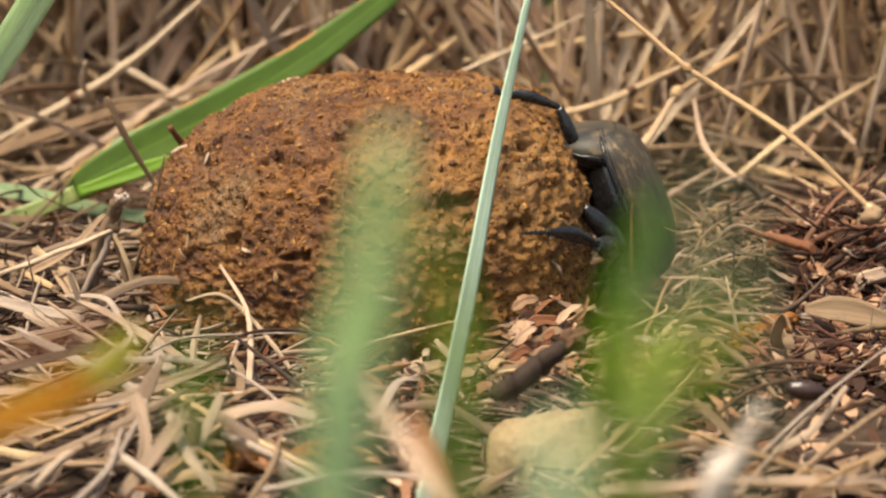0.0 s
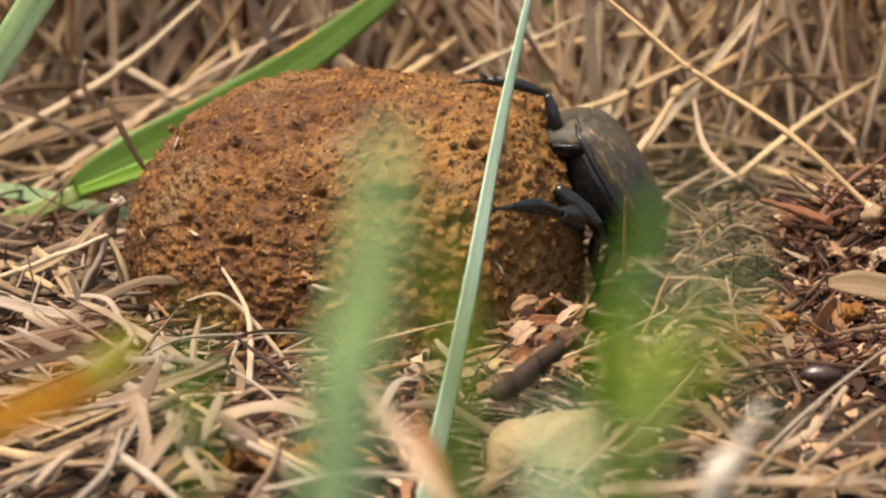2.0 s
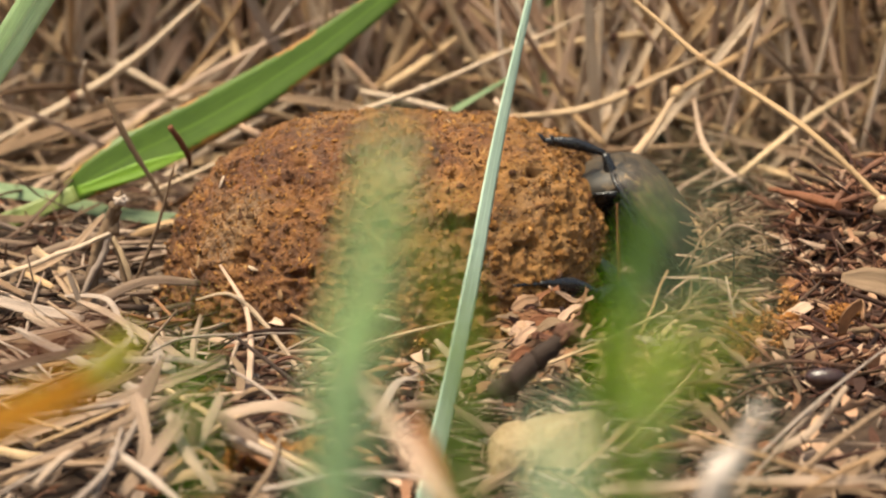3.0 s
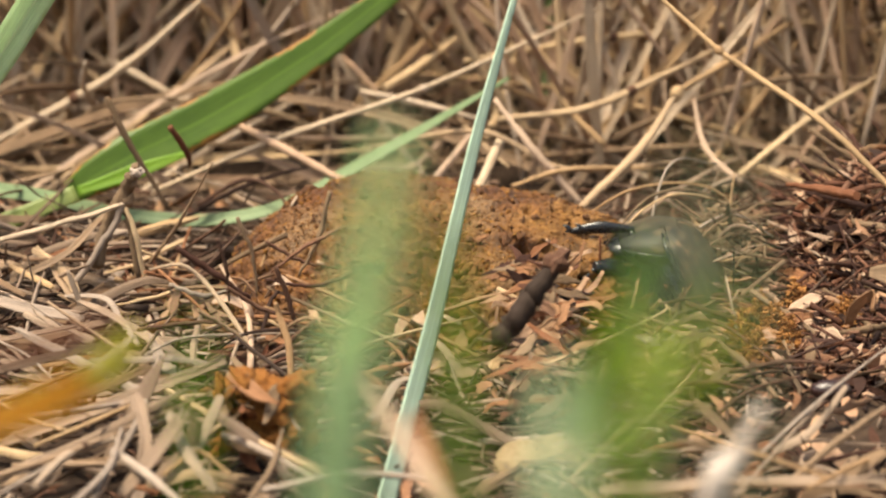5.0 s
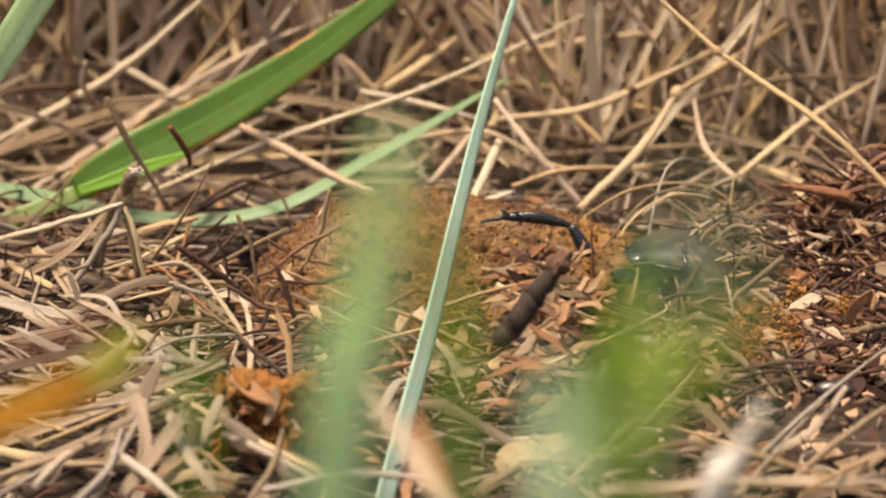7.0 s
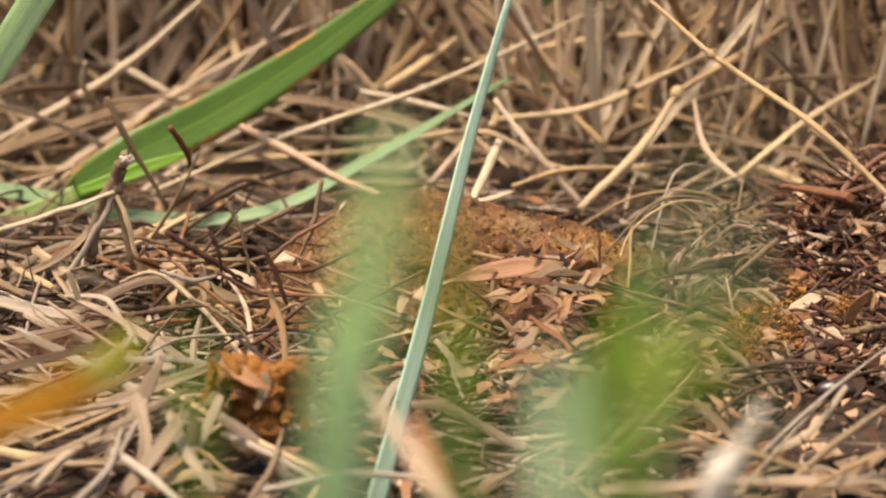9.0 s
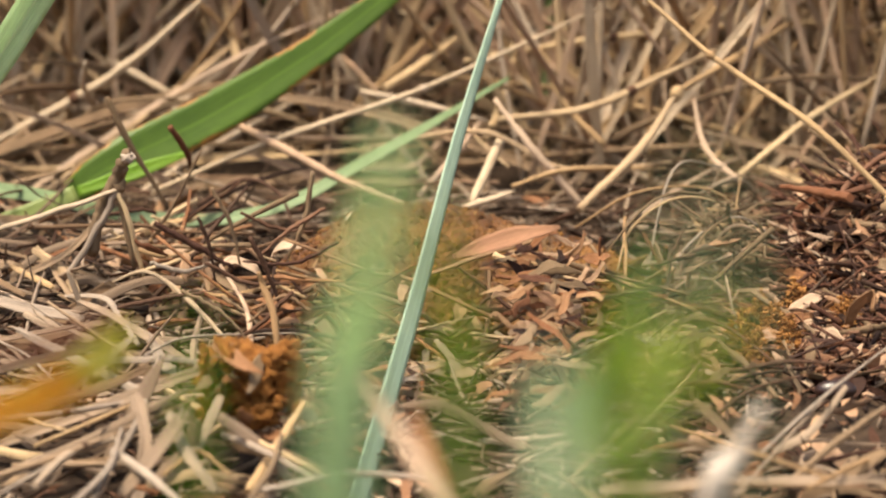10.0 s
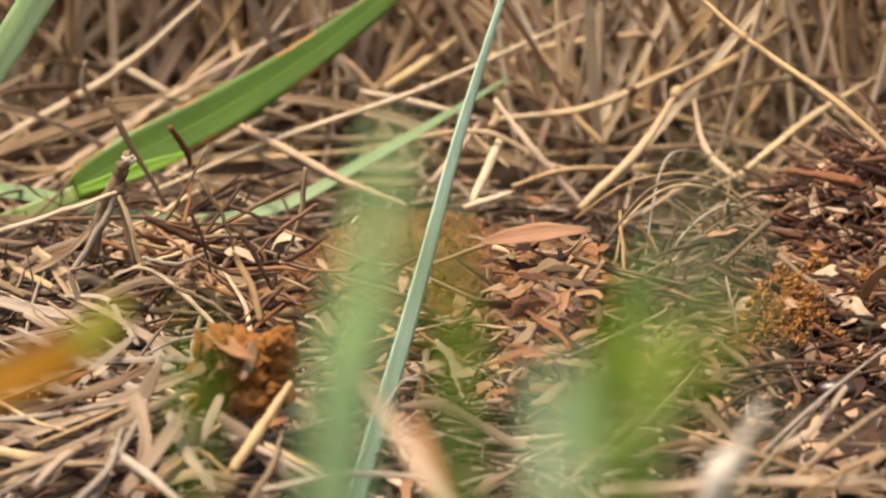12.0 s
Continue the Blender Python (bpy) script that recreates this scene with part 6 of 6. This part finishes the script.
    drift(lean_twig, [(0.0, (-28.3, 2, 0.9), 0), (3.2, (-27.9, 2, 0.4), 3), (4.8, (-27.2, 2, 1.4), 14), (7.2, (-27.1, 2, 1.7), 14), (8.8, (-27.6, 2, 2.8), 12), (12.0, (-27.6, 2, 2.8), 14)])
    drift(hook, [(0.0, (-11.5, -27, -2.1), 0), (2.0, (-11.5, -27, -2.1), 0), (3.2, (-10.8, -27, -2.3), 2), (4.8, (-15.1, -27, -0.1), 4), (7.2, (-15.3, -27, 0.2), 4), (9.0, (-16.5, -27, 0.7), -6),
                 (12.0, (-17.2, -27, 1.4), -8)])
    drift(dark_stick, [(0.0, (4.4, -45, 2.9), 0), (2.5, (4.3, -45, 2.9), -2), (3.2, (4.2, -45, 3.2), -5), (4.8, (4.6, -45, 7.6), -18), (7.2, (4.7, -45, 7.5), -17),
                       (8.8, (-0.2, -45, -17.2), -10), (12.0, (-0.2, -45, -17.2), -10)])
    drift(spike, [(0.0, (16.6, -10, 3.5), 0), (1.0, (16.7, -10, 3.5), 0), (2.0, (16, -10, 4), 0), (2.5, (15.5, -10, 3.5), 0), (3.2, (15.6, -10, 3.5), -3),
                  (4.8, (14, -10, 0.4), 0), (7.2, (13.3, -10, 1.4), -2), (8.8, (13.8, -10, 0.4), 0), (12.0, (13.8, -10, 0.4), 0)])
    drift(lean_blade, [(0.0, (13.2, -202.9, -6), 0), (3.2, (13.2, -202.9, -6), 0), (4.8, (12.9, -202.9, -7.6), 0), (12.0, (12.9, -202.9, -7.9), 0)])
    drift(late_straw, [(0.0, (-13.4, -62, -7.3), 0), (8.8, (-13.4, -62, -6.3), 0), (9.5, (-14.4, -62, -2.3), -4), (10.5, (-15.6, -62, 0.9), 0), (12.0, (-16.4, -62.0, 1.7), 0)])
    drift(amber, [(0.0, (-22.69, -195, 43.62), 0), (9.0, (-22.69, -195, 43.62), 0), (10.0, (-23.11, -195, 43.79), 0), (11.2, (-23.11, -195, 43.79), 0), (12.0, (-23.35, -195, 45.03), 0)])
    drift(red_twig, [(0.0, (32.8, -8, 6), -4), (1.5, (34, -8, 7.7), 0), (2.5, (34.5, -8, 9.2), -3), (3.2, (35.2, -8, 10.1), -6), (4.8, (36.6, -8, 10.8), -10), (7.2, (36.1, -8, 10.7), -10),
                     (11.5, (36, -8, 10.6), -10), (12.0, (36.7, -8, 12), -10)])
    drift(curl_stem, [(0.0, (-12.5, -33, -5.3), 0), (3.2, (-12.5, -33, -4.8), 0), (4.8, (-12.7, -33, 1.2), 0), (7.2, (-12.7, -33, 1.2), 0), (8.8, (-13, -33, 2.1), -1), (9.5, (-13.5, -33, 3.3), -2),
                      (10.5, (-14.4, -33, 4.5), -3), (11.2, (-15.3, -33, 5.7), -5), (12.0, (-15.2, -33, 6), -10)])
    drift(red_leaf, [(0.0, (4.7, -22, -0.5), 0), (7.2, (4.7, -22, -0.5), 0), (8.8, (5.1, -22, 7.4), 0), (9.5, (5.4, -22, 7.7), -2), (9.9, (5.1, -22, 9.5), -6), (10.5, (4.9, -22, 12.1), -12),
                     (11.2, (7, -22, 11.9), -2), (12.0, (7.5, -22, 10.7), 2)])
    drift(crumb_pile, [(0.0, (-13.4, -49, -2.6), 0), (3.2, (-13.4, -49, -2.1), 0), (4.8, (-14.1, -49, 3.3), 0), (7.2, (-14, -49, 3.2), 0), (8.8, (-14.5, -49, 4), 0), (9.5, (-15.2, -49, 5.7), 0),
                       (10.5, (-15.5, -49, 5.9), 0), (11.2, (-16.2, -49, 7.1), 0), (12.0, (-15.8, -49, 6.9), 0)])
    drift(rising, [(0.0, (2.8, -296, -8.0), 0), (3.2, (2.8, -296, -7.8), 0), (4.8, (2.8, -296, -6.7), 0), (7.2, (2.8, -296, -6.7), 0), (8.8, (2.8, -296, -6.5), 0), (12.0, (2.8, -296, -6.5), 0)])
    drift(seed_ob, [(0.0, (29.5, -43, 2.9), 8), (1.0, (30, -43, 3.8), 8), (1.5, (30.4, -43, 4.3), 6), (2.5, (31, -43, 4), 0), (3.2, (31.1, -43, 3.9), 0), (4.8, (31.5, -43, 2.9), 0), (12.0, (32, -43, 2.9), 0)])
    drift(pale_leaf, [(0.0, (34.3, -21, 3.5), 0), (1.0, (34.8, -21, 4.5), 0), (1.5, (35.3, -21, 5.3), 0), (2.5, (37.1, -21, 5.9), 4), (3.2, (37.4, -21, 6), 6), (4.8, (39.6, -21, 6.3), 8), (12.0, (40.5, -21, 7.3), 8)])
    drift(curl_leaf, [(0.0, (29, -27, 3.4), 0), (1.0, (30.2, -27, 4.3), 6), (1.5, (31.3, -27, 4.8), 10), (2.5, (34.5, -27, 4.9), 20), (3.2, (35, -27, 4.6), 24), (4.8, (35.7, -27, 5.5), 30),
                      (11.5, (35.7, -27, 5.5), 30), (12.0, (37, -27, 7.8), 30)])
    drift(stone, [(0.0, (9.4, -46, -7.1), 0), (3.2, (9.5, -46, -7.4), 0), (4.8, (9.6, -46, -9.0), 2), (7.2, (9.6, -46, -9.1), 2), (8.8, (9.8, -46, -10.6), 3), (12.0, (9.8, -46, -12.0), 3)])
    for ob, (x, y, z) in TUFT:
        walk(ob, [(t, at((x + dx, y, z + dz), 0, turn)) for t, dx, dz, turn in (
            (0.0, 2, -13, 20), (2.0, 2, -12, 20), (3.2, 1, -9, 14), (4.8, 0, 0, 0), (7.2, 0, 0, 0), (8.8, 0.3, -0.4, 2), (10.5, 0.4, 0, 0), (12.0, 0.2, 0.6, -2))])
    for ob, (x, y, z), rx, ry, rz in PILE:
        walk(ob, [(t, at((x + dx, y, z + dz), rx, ry, rz)) for t, dx, dz in (
            (0.0, 0.4, -5.0), (2.0, 0.4, -4.8), (3.2, 0.2, -3.8), (4.8, 0, 0), (7.2, 0, 0), (8.8, 0.2, 0.5), (10.5, 0, 0.9), (12.0, 0, 1.0))])
    for k, (ob, (x, y, z)) in enumerate(SPRUNG):
        v = 0.8 + 0.4 * ((k * 7) % 5) / 4
        walk(ob, [(t, at((x + dx * v, y, z + dz * v), 0, turn * v)) for t, dx, dz, turn in (
            (0.0, 2, -14, 12), (2.0, 2, -13, 12), (3.2, 1.5, -10, 9), (4.0, 0.6, -4, 4), (4.8, 0, -0.3, 0), (7.2, 0, 0, 0), (8.8, -0.6, 0.9, -2), (9.5, -1.4, 1.6, -4),
            (10.5, -2.2, 2.2, -6), (11.2, -2.7, 2.6, -8), (12.0, -2.6, 2.4, -9))])
    for ob, (x, y, z), rx, ry, rz, much in RIM:
        walk(ob, [(t, at((x - (x - 0) * 0.012 * dz, y - (y - 1) * 0.016 * dz * much, z + dz * much), rx + 2 * dz, ry, rz + 3 * dz)) for t, dz in (
            (0.0, 0), (2.0, 0.3), (3.2, 0.8), (4.8, 3.6), (5.5, 4.0), (7.2, 4.2), (8.8, 5.6), (9.5, 6.0), (10.5, 7.4), (11.2, 7.6), (12.0, 7.4))])
    pushed = ((0.0, -3.4, -4.0), (0.5, -3.1, -3.8), (1.0, -2.6, -3.0), (1.5, -2.4, -2.3), (2.0, -2.1, -2.0), (2.5, -1.1, -1.2), (3.2, -0.6, -0.7), (4.8, 0, 0), (7.2, 0, 0),
              (11.5, 0, 0), (12.0, 1.8, 2.6))
    for ob in (*HEAP_STUFF, DUNG_BITS, mound_ob):
        walk(ob, [(t, at((dx, 0, dz))) for t, dx, dz in pushed])
    for ob, (x, y, z), rx, ry, rz in HEAP:
        walk(ob, [(t, at((x + dx, y, z + dz), rx, ry + 4 * dx, rz)) for t, dx, dz in pushed])


motions()
